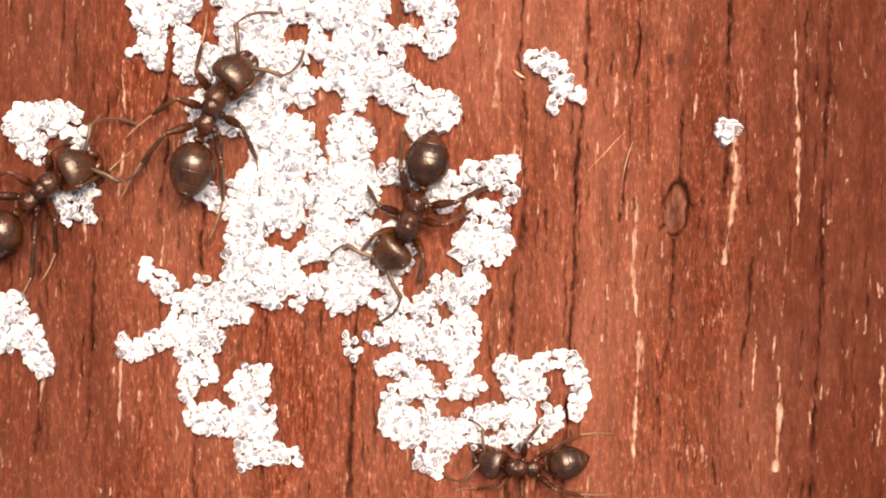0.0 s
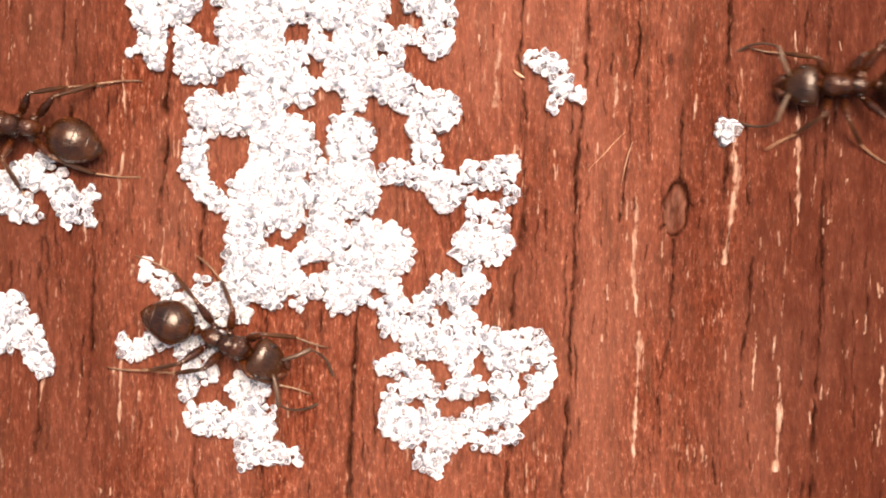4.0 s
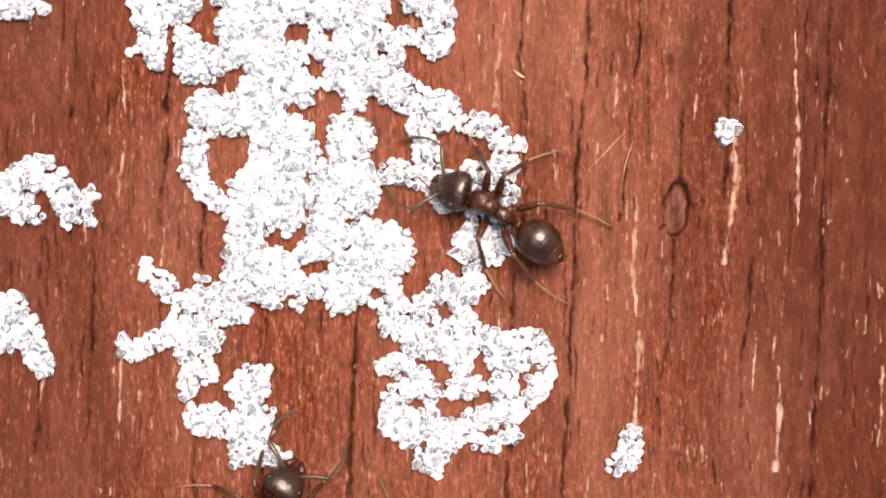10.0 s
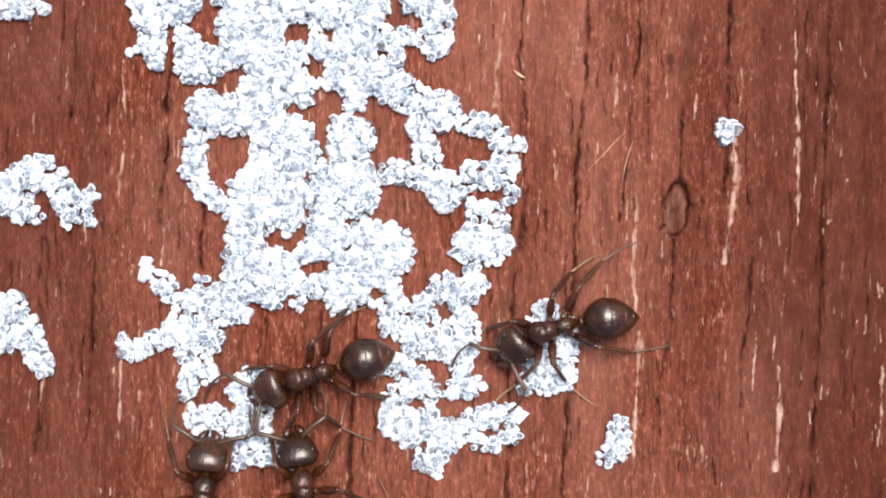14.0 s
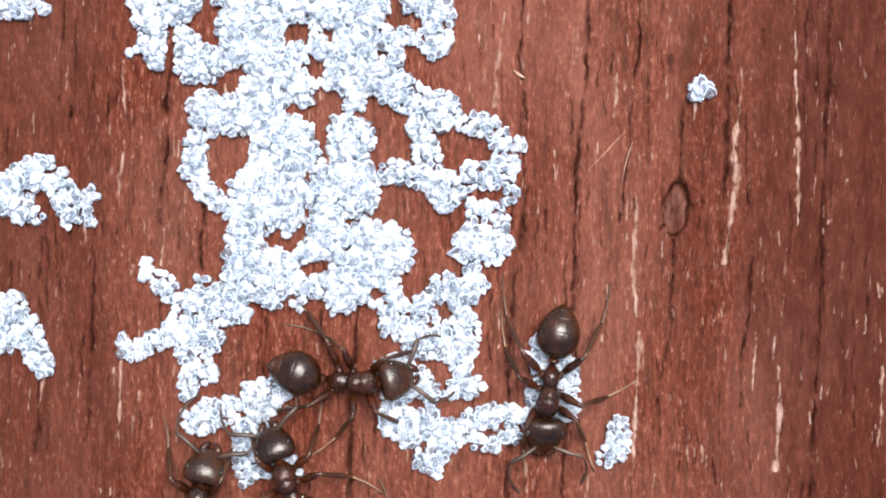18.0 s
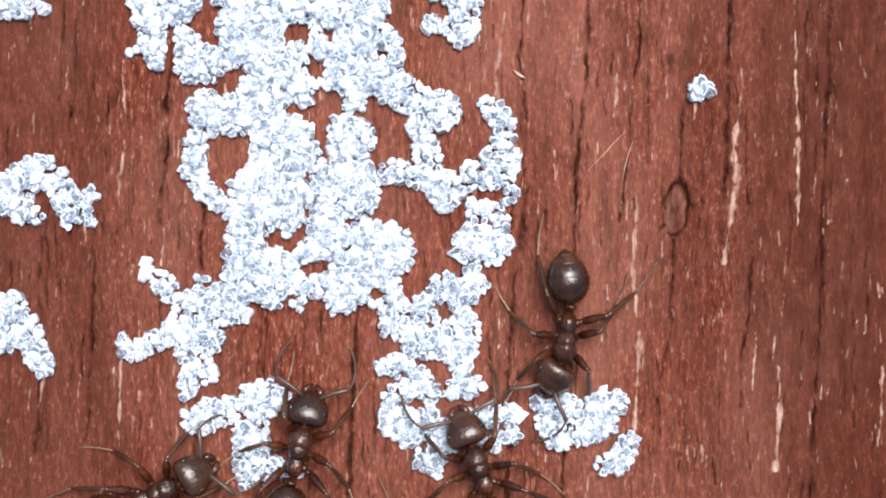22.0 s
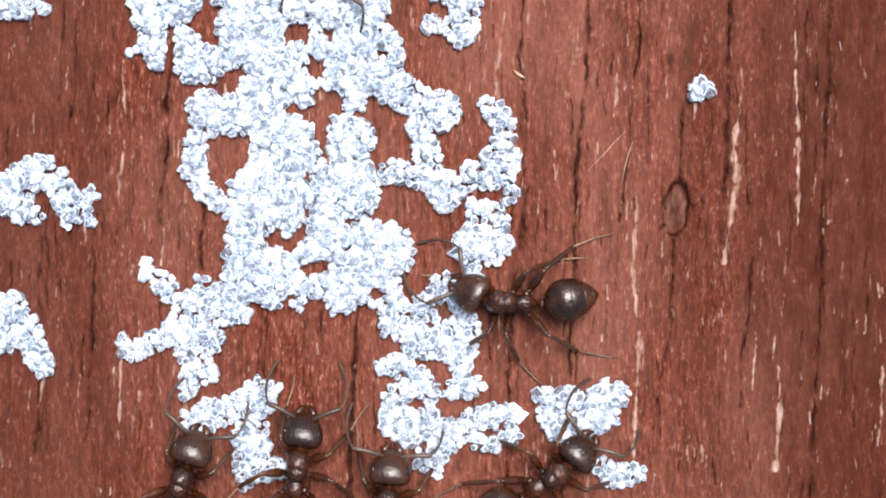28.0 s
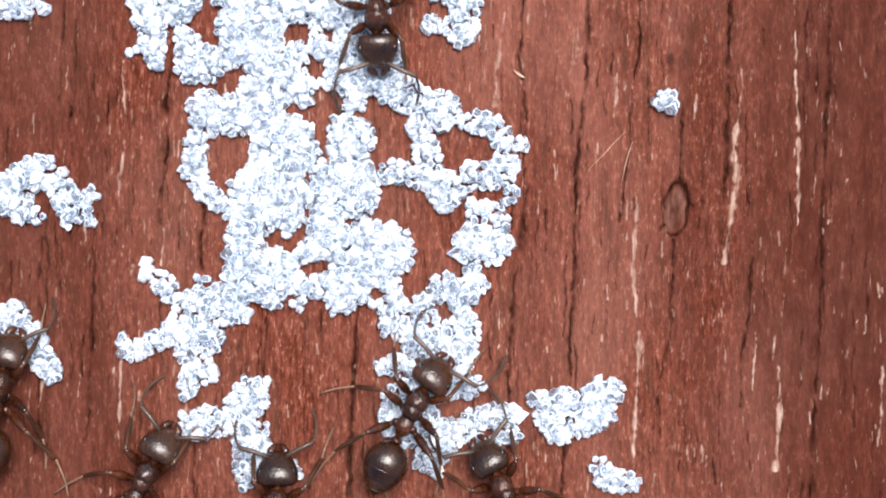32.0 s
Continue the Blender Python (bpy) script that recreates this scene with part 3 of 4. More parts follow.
def fibre(name, label, category, pts, width):
    """A thin round fibre through plan points (u, v), lying on the board."""
    bm = bmesh.new()
    rings = []
    path = [at(x, y, 0.00004 + width * PX) for x, y in pts]
    for i, c in enumerate(path):
        run = (path[min(i + 1, len(path) - 1)] - path[max(i - 1, 0)]).normalized()
        side = Vector((-run.y, run.x, 0))
        w = width * PX * (0.45 if i in (0, len(path) - 1) else 1)
        rings.append([bm.verts.new(c - path[0] + side * math.cos(a) * w + Vector((0, 0, math.sin(a) * w * 0.8))) for a in (math.pi * k / 3 for k in range(6))])
    for a, b in zip(rings, rings[1:]):
        for k in range(6):
            bm.faces.new((a[k], a[(k + 1) % 6], b[(k + 1) % 6], b[k]))
    bm.faces.new(rings[0][::-1])
    bm.faces.new(rings[-1])
    ob = part(name, bm, STRAW, None)
    ob.location = path[0]
    return tagged(ob, label, category)


fibre("fibre", "thin pale plant fibre lying across the grain", "fibre", [(1042, 300), (1064, 278), (1088, 252), (1108, 232)], 0.7)
fibre("fibre", "thin pale plant fibre beside a crack in the wood", "fibre", [(1099, 330), (1106, 296), (1112, 272), (1120, 250)], 0.8)
fibre("wood_splinter", "short tan splinter lifted from the painted wood", "splinter", [(909, 124), (916, 131), (924, 136), (929, 138)], 2.8)


# ---------------------------------------------------------------- ants
MM = 0.001


def loft(bm, rings, sides=18):
    """Skins ellipses (x, z, half width, half height) along x; returns the rings of verts. Units mm."""
    made = []
    for x, z, ry, rz in rings:
        made.append([bm.verts.new((x * MM, math.cos(a) * ry * MM, (z + math.sin(a) * rz) * MM)) for a in (2 * math.pi * i / sides for i in range(sides))])
    for a, b in zip(made, made[1:]):
        for i in range(sides):
            j = (i + 1) % sides
            bm.faces.new((a[i], b[i], b[j], a[j]))
    bm.faces.new(made[0])
    bm.faces.new(made[-1][::-1])
    return made


def tube(bm, pts, sides=9):
    """A tapered tube through points (x, y, z, radius) in mm."""
    made = []
    for i, p in enumerate(pts):
        a, b = Vector(pts[max(i - 1, 0)][:3]), Vector(pts[min(i + 1, len(pts) - 1)][:3])
        q = (b - a).to_track_quat("Z", "Y")
        made.append([bm.verts.new((Vector(p[:3]) + q @ Vector((math.cos(t) * p[3], math.sin(t) * p[3], 0))) * MM)
                     for t in (2 * math.pi * k / sides for k in range(sides))])
    for a, b in zip(made, made[1:]):
        for i in range(sides):
            j = (i + 1) % sides
            bm.faces.new((a[i], a[j], b[j], b[i]))
    bm.faces.new(made[0][::-1])
    bm.faces.new(made[-1])


def egg(bm, c, r, sides=12):
    m = Matrix.LocRotScale(Vector(c) * MM, None, Vector(r) * MM)
    bmesh.ops.create_uvsphere(bm, u_segments=sides, v_segments=sides * 2 // 3, radius=1, matrix=m)


BODY_Z = 0.80     # height of the thorax over the ground, mm
NECK, WAIST = Vector((0.75, 0, BODY_Z + 0.02)) * MM, Vector((-0.83, 0, BODY_Z - 0.12)) * MM
LEGS = (("front", 0.40, 1, 50, 16, 6, 0.92), ("middle", 0.04, 1, 98, 138, 150, 1.0), ("hind", -0.34, 1, 132, 152, 166, 1.22))


def leg_points(f, t, s, k, side):
    def step(p, yaw, run, z):
        a = radians(yaw) * side
        return (p[0] + math.cos(a) * run * k, p[1] + math.sin(a) * run * k, z)
    hip = (0, 0, 0)
    coxa = step(hip, f, 0.16, -0.12)
    knee = step(coxa, f, 0.60, 0.36)
    ankle = step(knee, t, 0.84, -0.44)
    toe1 = step(ankle, s, 0.50, -0.572)
    toe2 = step(toe1, s + 8, 0.46, -0.595)
    return hip, coxa, knee, ankle, toe1, toe2


def lerp(a, b, k):
    return tuple(p + (q - p) * k for p, q in zip(a, b))


def make_ant():
    ant = new("ant")
    ant.empty_display_size = 0.001
    # thorax
    bm = bmesh.new()
    z = BODY_Z
    loft(bm, [(0.84, z + 0.00, 0.08, 0.08), (0.77, z + 0.00, 0.10, 0.10), (0.72, z + 0.01, 0.17, 0.15), (0.66, z + 0.02, 0.24, 0.22), (0.57, z + 0.035, 0.295, 0.285), (0.46, z + 0.055, 0.325, 0.325),
              (0.36, z + 0.065, 0.325, 0.34), (0.28, z + 0.065, 0.310, 0.338), (0.225, z + 0.06, 0.290, 0.322), (0.205, z + 0.05, 0.25, 0.28)], 22)
    part("pronotum", bm, BODY, ant)
    bm = bmesh.new()
    loft(bm, [(0.30, z + 0.05, 0.17, 0.24), (0.27, z + 0.06, 0.225, 0.300), (0.21, z + 0.075, 0.278, 0.335), (0.12, z + 0.08, 0.284, 0.335), (0.04, z + 0.065, 0.272, 0.318), (-0.04, z + 0.035, 0.250, 0.285),
              (-0.11, z + 0.0, 0.228, 0.255), (-0.145, z - 0.02, 0.195, 0.220)], 22)
    part("mesonotum", bm, BODY, ant)
    bm = bmesh.new()
    loft(bm, [(-0.04, z - 0.04, 0.180, 0.190), (-0.12, z - 0.03, 0.210, 0.225), (-0.22, z - 0.015, 0.226, 0.242), (-0.33, z - 0.005, 0.235, 0.250), (-0.45, z - 0.02, 0.225, 0.240), (-0.55, z - 0.065, 0.190, 0.190),
              (-0.63, z - 0.115, 0.135, 0.125), (-0.70, z - 0.145, 0.075, 0.070)], 22)
    part("propodeum", bm, BODY, ant)
    bm = bmesh.new()
    loft(bm, [(-0.68, z - 0.14, 0.06, 0.06), (-0.74, z - 0.10, 0.12, 0.13), (-0.79, z - 0.02, 0.17, 0.20), (-0.84, z - 0.04, 0.15, 0.18), (-0.90, z - 0.13, 0.06, 0.06)], 14)
    part("petiole", bm, BODY, ant)
    # head, about the neck
    bm = bmesh.new()
    loft(bm, [(0.06, -0.02, 0.07, 0.07), (0.055, -0.02, 0.16, 0.12), (0.045, -0.01, 0.28, 0.19), (0.06, 0, 0.40, 0.25), (0.10, 0.0, 0.490, 0.30), (0.18, 0.01, 0.548, 0.335), (0.30, 0.01, 0.572, 0.355),
              (0.44, 0.0, 0.560, 0.36), (0.58, -0.02, 0.515, 0.34), (0.72, -0.04, 0.445, 0.295), (0.84, -0.07, 0.375, 0.235), (0.94, -0.10, 0.295, 0.17), (1.00, -0.12, 0.16, 0.09)], 24)
    head = part("head", bm, CROWN, ant)
    head.location = NECK
    for side in (-1, 1):
        bm = bmesh.new()
        egg(bm, (0.42, side * 0.455, 0.14), (0.135, 0.06, 0.11))
        part("eye", bm, EYE_M, head, "black compound eye")
        bm = bmesh.new()
        tube(bm, [(0.90, side * 0.22, -0.13, 0.10), (1.02, side * 0.20, -0.16, 0.115), (1.12, side * 0.12, -0.18, 0.095), (1.20, side * 0.035, -0.19, 0.035)], 9)
        part("mandible", bm, LIMB, head, "curved reddish jaw")
        bm = bmesh.new()
        tube(bm, [(0, 0, 0, 0.040), (0.08, side * 0.12, 0.06, 0.060), (0.26, side * 0.42, 0.14, 0.062), (0.42, side * 0.74, 0.14, 0.070), (0.45, side * 0.78, 0.13, 0.045)], 9)
        feeler = part("antenna", bm, FEELER, head, "elbowed brown antenna")
        feeler.location = Vector((0.78, side * 0.19, 0.10)) * MM
        bm = bmesh.new()
        pts, p = [], Vector((0.45, side * 0.77, 0.13))
        for i in range(11):
            w = 0.034 + 0.020 * i / 10
            pts += [(*p, w * 0.75), (*(p + Vector((0.05, -side * 0.004 * i, -0.03))), w)]
            p += Vector((0.112, side * (0.030 - 0.012 * i), -0.040 - 0.002 * i))
        pts.append((*p, 0.012))
        tube(bm, pts, 7)
        part("flagellum", bm, FEELER, feeler)
    # gaster, about the waist
    g0, g1, gz = -0.05, -1.58, 0.06
    rows = []
    for i in range(41):
        t = i / 40
        w = 0.600 * (max(0.0, 1 - ((t - 0.40) / (0.415 if t < 0.40 else 0.605)) ** 2)) ** (0.52 if t < 0.40 else 0.84)
        rows.append((g0 + (g1 - g0) * t, gz - 0.16 * max(0, t - 0.5) ** 2, max(w, 0.02), max(w * 0.84, 0.02)))
    cuts = (0, 19, 29, 35, 40)
    gaster = None
    for n, (a, b) in enumerate(zip(cuts, cuts[1:])):
        bm = bmesh.new()
        some = rows[a:b + 1]
        k = 1 - 0.004 * n
        some = [(x, zz, w * k, h * k) for x, zz, w, h in some]
        if n < 3:
            x, zz, w, h = some[-1]
            some.append((x - 0.012, zz, w * 0.985, h * 0.985))
        loft(bm, some, 26)
        if gaster is None:
            gaster = part("gaster", bm, GASTER, ant, "glossy dark brown pointed gaster")
            gaster.location = WAIST
        else:
            part("gaster_plate", bm, GASTER, gaster)
            bm = bmesh.new()
            x, zz, w, h = rows[a]
            loft(bm, [(x + 0.02, zz, w * 0.985, h * 0.985), (x - 0.012, zz, w * 0.995, h * 0.995), (x - 0.022, zz, w * 0.98, h * 0.98)], 26)
            part("seam", bm, SEAM, gaster)
    for name, x, _, f, t, s, k in LEGS:
        for side in (1, -1):
            hip, coxa, knee, ankle, toe1, toe2 = leg_points(f, t, s, k, side)
            bm = bmesh.new()
            tube(bm, [(*hip, 0.11), (*lerp(hip, coxa, 0.6), 0.125), (*coxa, 0.07), (*lerp(coxa, knee, 0.18), 0.115), (*lerp(coxa, knee, 0.42), 0.128), (*lerp(coxa, knee, 0.70), 0.105), (*lerp(coxa, knee, 0.92), 0.070), (*knee, 0.060)])
            leg = part("leg", bm, LIMB, ant)
            leg.location = Vector((x, side * 0.17, BODY_Z - 0.19)) * MM
            bm = bmesh.new()
            tube(bm, [(*knee, 0.060), (*lerp(knee, ankle, 0.15), 0.052), (*lerp(knee, ankle, 0.55), 0.074), (*lerp(knee, ankle, 0.92), 0.056), (*ankle, 0.038)])
            part("tibia", bm, SHIN, leg)
            bm = bmesh.new()
            pts = []
            for i in range(6):
                q = lerp(ankle, toe1, i / 2.5) if i < 3 else lerp(toe1, toe2, (i - 2.5) / 2.5)
                pts += [(*q, 0.024), (*lerp(q, toe2, 0.06), 0.036 - 0.002 * i)]
            tube(bm, pts, 7)
            part("tarsus", bm, FOOT, leg, "thin pale brown foot")
    return tagged(ant, "dark brown ant with a glossy gaster, foraging on sugar", "ant", group="ants at the sugar")


ANT = make_ant()


# ---------------------------------------------------------------- what moves
def ramp01(d, lo, hi):
    return min(1.0, max(0.0, (d - lo) / (hi - lo)))


def footing(x, y):
    """Height that the heap lends to an ant that walks over it, in metres."""
    x, y = np.array(x), np.array(y)
    arms = max(float(inside(x, y, s)) for s in BRANCHES + [ARM])
    return max(0.00036 * ramp01(float(inside(x, y, HEAP)), -10, 45), 0.00026 * ramp01(arms, -10, 30))


def turn(a, b):
    return (b - a + 180) % 360 - 180


def ant_rows(marks, size):
    """From marks (t, head u, v, thorax u, v[, gaster u, v]) to rows of time, place, heading and the bends of head and gaster."""
    rows, last = [], None
    for t, hu, hv, tu, tv, *g in marks:
        gu, gv = g if g else (tu + 1.45 * (tu - hu), tv + 1.45 * (tv - hv))
        z = footing(tu, tv) + BODY_Z * MM * size
        h, c, b = at(hu, hv, z), at(tu, tv, z), at(gu, gv, z)
        head = math.degrees(math.atan2(h.y - b.y, h.x - b.x))
        if last is not None:
            head = last + turn(last, head)
        last = head
        f = Vector((math.cos(radians(head)), math.sin(radians(head)), 0))
        # slide along the body so that head and gaster are met as well as the thorax
        slide = ((h - c).dot(f) - 1.26 * MM * size + (b - c).dot(f) + 1.62 * MM * size) / 3
        c = c + f * slide
        neck, waist = c + f * 0.75 * MM * size, c - f * 0.83 * MM * size
        hy = turn(head, math.degrees(math.atan2(h.y - neck.y, h.x - neck.x))) if (h - neck).length > 0.0002 else 0
        gy = turn(head + 180, math.degrees(math.atan2(b.y - waist.y, b.x - waist.x))) if (b - waist).length > 0.0004 else 0
        c.z = footing(tu, tv)
        rows.append((t, c, head, max(-48, min(48, hy)), max(-38, min(38, gy))))
    full = [rows[0]]
    for r in rows[1:]:
        p = full[-1]
        n = max(1, math.ceil(abs(r[2] - p[2]) / 50))
        for i in range(1, n + 1):
            k = i / n
            full.append((p[0] + (r[0] - p[0]) * k, p[1].lerp(r[1], k), *(p[j] + (r[j] - p[j]) * k for j in (2, 3, 4))))
    if full[0][0] > 0:
        full.insert(0, (0.0, *full[0][1:]))
    if full[-1][0] < 32:
        full.append((32.0, *full[-1][1:]))
    return full


def set_out(ant, marks, size=1.0, seed=0, feelers=(0, 0), legs=()):
    """Keys an ant, its head, gaster, antennae and legs. legs: fixed turns of (front l, r, middle l, r, hind l, r) in degrees."""
    rows = ant_rows(marks, size)
    rng = random.Random(seed)
    ant.scale = (size,) * 3
    walk(ant, [(t, Matrix.Translation(c) @ pose(0, 0, 0, 0, 0, h)) for t, c, h, _, _ in rows])
    limbs = []
    for o in ant.children:
        kind = o.name.split(".")[0]
        if kind == "head":
            walk(o, [(t, Matrix.Translation(NECK) @ pose(0, 0, 0, 0, 14, a)) for t, _, _, a, _ in rows])
            for f in o.children:
                if f.name.startswith("antenna"):
                    side = 1 if f.location.y > 0 else -1
                    place, beat, t, frows = f.location.copy(), rng.uniform(0, 6), 0.0, []
                    bias = feelers[0 if side > 0 else 1]
                    while t <= 32.01:
                        frows.append((t, Matrix.Translation(place) @ pose(0, 0, 0, 0, 6 * math.sin(t * 2.3 + beat), side * (bias + 11 * math.sin(t * 3.1 + beat * 2)))))
                        t += 0.5
                    walk(f, frows)
        elif kind == "gaster":
            walk(o, [(t, Matrix.Translation(WAIST) @ pose(0, 0, 0, 0, 0, a)) for t, _, _, _, a in rows])
        elif kind == "leg":
            limbs.append(o)
    limbs.sort(key=lambda o: (-round(o.location.x * 1e5), -o.location.y))
    # each ant stands a little differently
    legs = [(legs[i] if legs else 0) + rng.uniform(-13, 13) for i in range(6)]
    # the stride follows the way gone and the turning
    gait = {i: [] for i in range(6)}
    gone = 0.0
    for n, (t, c, h, _, _) in enumerate(rows):
        steps = 1
        if n:
            p = rows[n - 1]
            run = (c - p[1]).length / MM + abs(h - p[2]) / 70
            steps = max(1, min(6, int(run / 0.5), int((t - p[0]) / 0.067)))
            for k in range(1, steps + 1):
                add(gait, p[0] + (t - p[0]) * k / steps, gone + run * k / steps, legs)
            gone += run
        else:
            add(gait, t, gone, legs)
    for i, leg in enumerate(limbs):
        place, side, rws = leg.location.copy(), (1 if leg.location.y > 0 else -1), []
        for t, yaw, lift in gait[i]:
            if rws and frame(t) == frame(rws[-1][0]):
                continue
            rws.append((t, Matrix.Translation(place) @ pose(0, 0, 0, 0, 0, side * yaw) @ pose(0, 0, 0, side * lift, 0, 0)))
        walk(leg, rws)


def add(gait, t, gone, legs):
    for i in range(6):
        tripod = (0, math.pi, math.pi, 0, 0, math.pi)[i]
        ph = gone * 2.2 + tripod
        swing = (13, 13, 17, 17, 12, 12)[i] * math.sin(ph)
        lift = 5 * max(0.0, math.cos(ph)) * min(1, gone)
        gait[i].append((t, swing + legs[i], lift))


def push(name, *rows):
    """Keys a clump: rows of (t, moves in u, v, turn in degrees) from where it was built."""
    ob = MOVERS[name]
    mu, mv = ob["middle"]
    rws = [(t, Matrix.Translation(at(mu + du, mv + dv)) @ pose(0, 0, 0, 0, 0, -a)) for t, du, dv, a in rows]
    if rws[-1][0] < 32:
        rws.append((32.0, rws[-1][1]))
    walk(ob, rws)


LUMP_WAY = ((0, 30, 50, 0), (2.15, 30, 50, 0), (2.45, 0, 0, 0), (11.1, 0, 0, 0), (11.4, 14, -20, 4), (12.0, 32, -54, 15), (12.5, 45, -75, 10), (13.0, 44, -77, 10), (13.5, 50, -70, 15),
            (14.0, 68, -36, 25), (14.5, 60, -20, 20), (16.5, 75, 30, 25), (17.0, 70, 25, 20), (19.0, 76, 20, 20), (19.4, 120, 76, 96), (23, 114, 80, 100), (28, 118, 66, 100), (30.2, 112, 72, 96), (32, 112, 66, 94))


def motions():
    push("corner", (0, -60, -140, 0), (3.6, -60, -140, 0), (5.2, 0, 0, 0))
    push("left_upper", (0, 31, -101, 28), (2.7, 31, -101, 28), (3.0, 20, -93, 28), (3.5, -18, -44, 36), (4.1, 0, 0, 0))
    push("left_lower", (0, 0, -6, 0), (2.8, 0, -6, 0), (3.0, -6, 0, 4), (3.4, 0, 0, 0))
    push("left_low", (0, 0, 0, 0), (31.6, 0, 0, 0), (32, 8, 15, -6))
    push("top", (0, 0, 0, 0), (14.5, -3, 3, 0), (18.3, -3, 3, 0), (18.9, 44, -18, 0))
    push("small", (0, 0, 0, 0), (4.3, 0, 0, 0), (4.8, -70, 58, 5), (6.55, -70, 58, 5), (6.95, -110, 102, -18), (21.5, -110, 102, -18), (21.9, -101, 93, 24), (30.5, -101, 93, 24), (30.9, -106, 100, -16))
    push("lone", (0, 0, 0, 0), (16.55, 0, 0, 0), (16.85, -45, -73, 30), (30.75, -45, -73, 30), (30.9, -105, -50, 70))
    push("lobe", *LUMP_WAY)
    # the loop goes with the lump and is pressed into it
    lump, loop = MOVERS["lobe"], MOVERS["loop"]
    start = Matrix.Translation(at(*lump["middle"])).inverted()
    press = (Matrix.Translation(at(784 - 30, 441 + 12)), Matrix.Translation(at(784 - 58, 441 + 32)))
    drawn = [(t, Matrix.Translation(at(lump["middle"][0] + du, lump["middle"][1] + dv)) @ pose(0, 0, 0, 0, 0, -a) @ (start if t < 2.3 else press[t > 11.2] @ start) @ Matrix.Translation(at(*loop["middle"])))
             for t, du, dv, a in LUMP_WAY]
    walk(loop, drawn)
    push("chip", (0, 0, 260, 0), (4.2, 0, 260, 0), (4.95, 0, 0, 0), (6.35, 0, 0, 0), (6.65, 8, 32, -50), (11.15, 8, 32, -50), (11.45, -22, 12, -70), (13.5, -22, 12, -70), (14.0, -12, 16, -55),
         (19.0, -12, 16, -55), (19.4, -5, 38, -30), (27.6, -5, 38, -30), (28.1, -4, 72, 30), (30, -12, 76, 40))
    push("stray", (0, 0, 0, 0), (1.6, 0, 0, 0), (2.0, 2, -4, 6), (2.4, 62, -28, 30))
    push("low_a", (0, 0, 0, 0), (7.6, 0, 0, 0), (8.0, 0, 0, 3), (13.9, 0, 4, 0), (16.3, 24, 18, 40), (27.5, 14, 24, 20), (30.0, 0, 12, 0), (32, -2, 22, 0))
    push("low_b", (0, 0, 0, 0), (13.9, 0, 4, 0), (16.3, -4, -8, -30), (28, -4, -8, -30), (32, -10, 6, -16))
    push("low_c", (0, 0, 0, 0), (7.7, 0, 0, 0), (8.2, -6, 2, 8), (13.9, -8, 2, 4), (16.3, -6, 20, -8), (32, -6, 30, -8))

    spare = [ANT]
    doings = {4: "small dark brown ant with a glossy gaster, feeding on sugar", 5: "dark brown ant carrying a short chain of sugar crystals", 6: "dark brown ant pushing a small lump of sugar",
              8: "dark brown ant gnawing at the side of the sugar heap", 9: "dark brown ant gnawing a small ragged sugar clump", 10: "dark brown ant gnawing a flat sugar clump beside another ant",
              11: "dark brown ant roaming over the sugar and bare wood", 12: "dark brown ant dragging a loose lump of sugar", 13: "dark brown ant feeding at a sugar branch's lower end",
              15: "dark brown ant running across the bare painted wood"}

    def ant(marks, size=1.0, seed=0, feelers=(0, 0), legs=()):
        ob = spare.pop() if spare else copy_thing(ANT, Matrix())
        if seed in doings:
            tagged(ob, doings[seed])
        return ob, marks, size, seed, feelers, legs

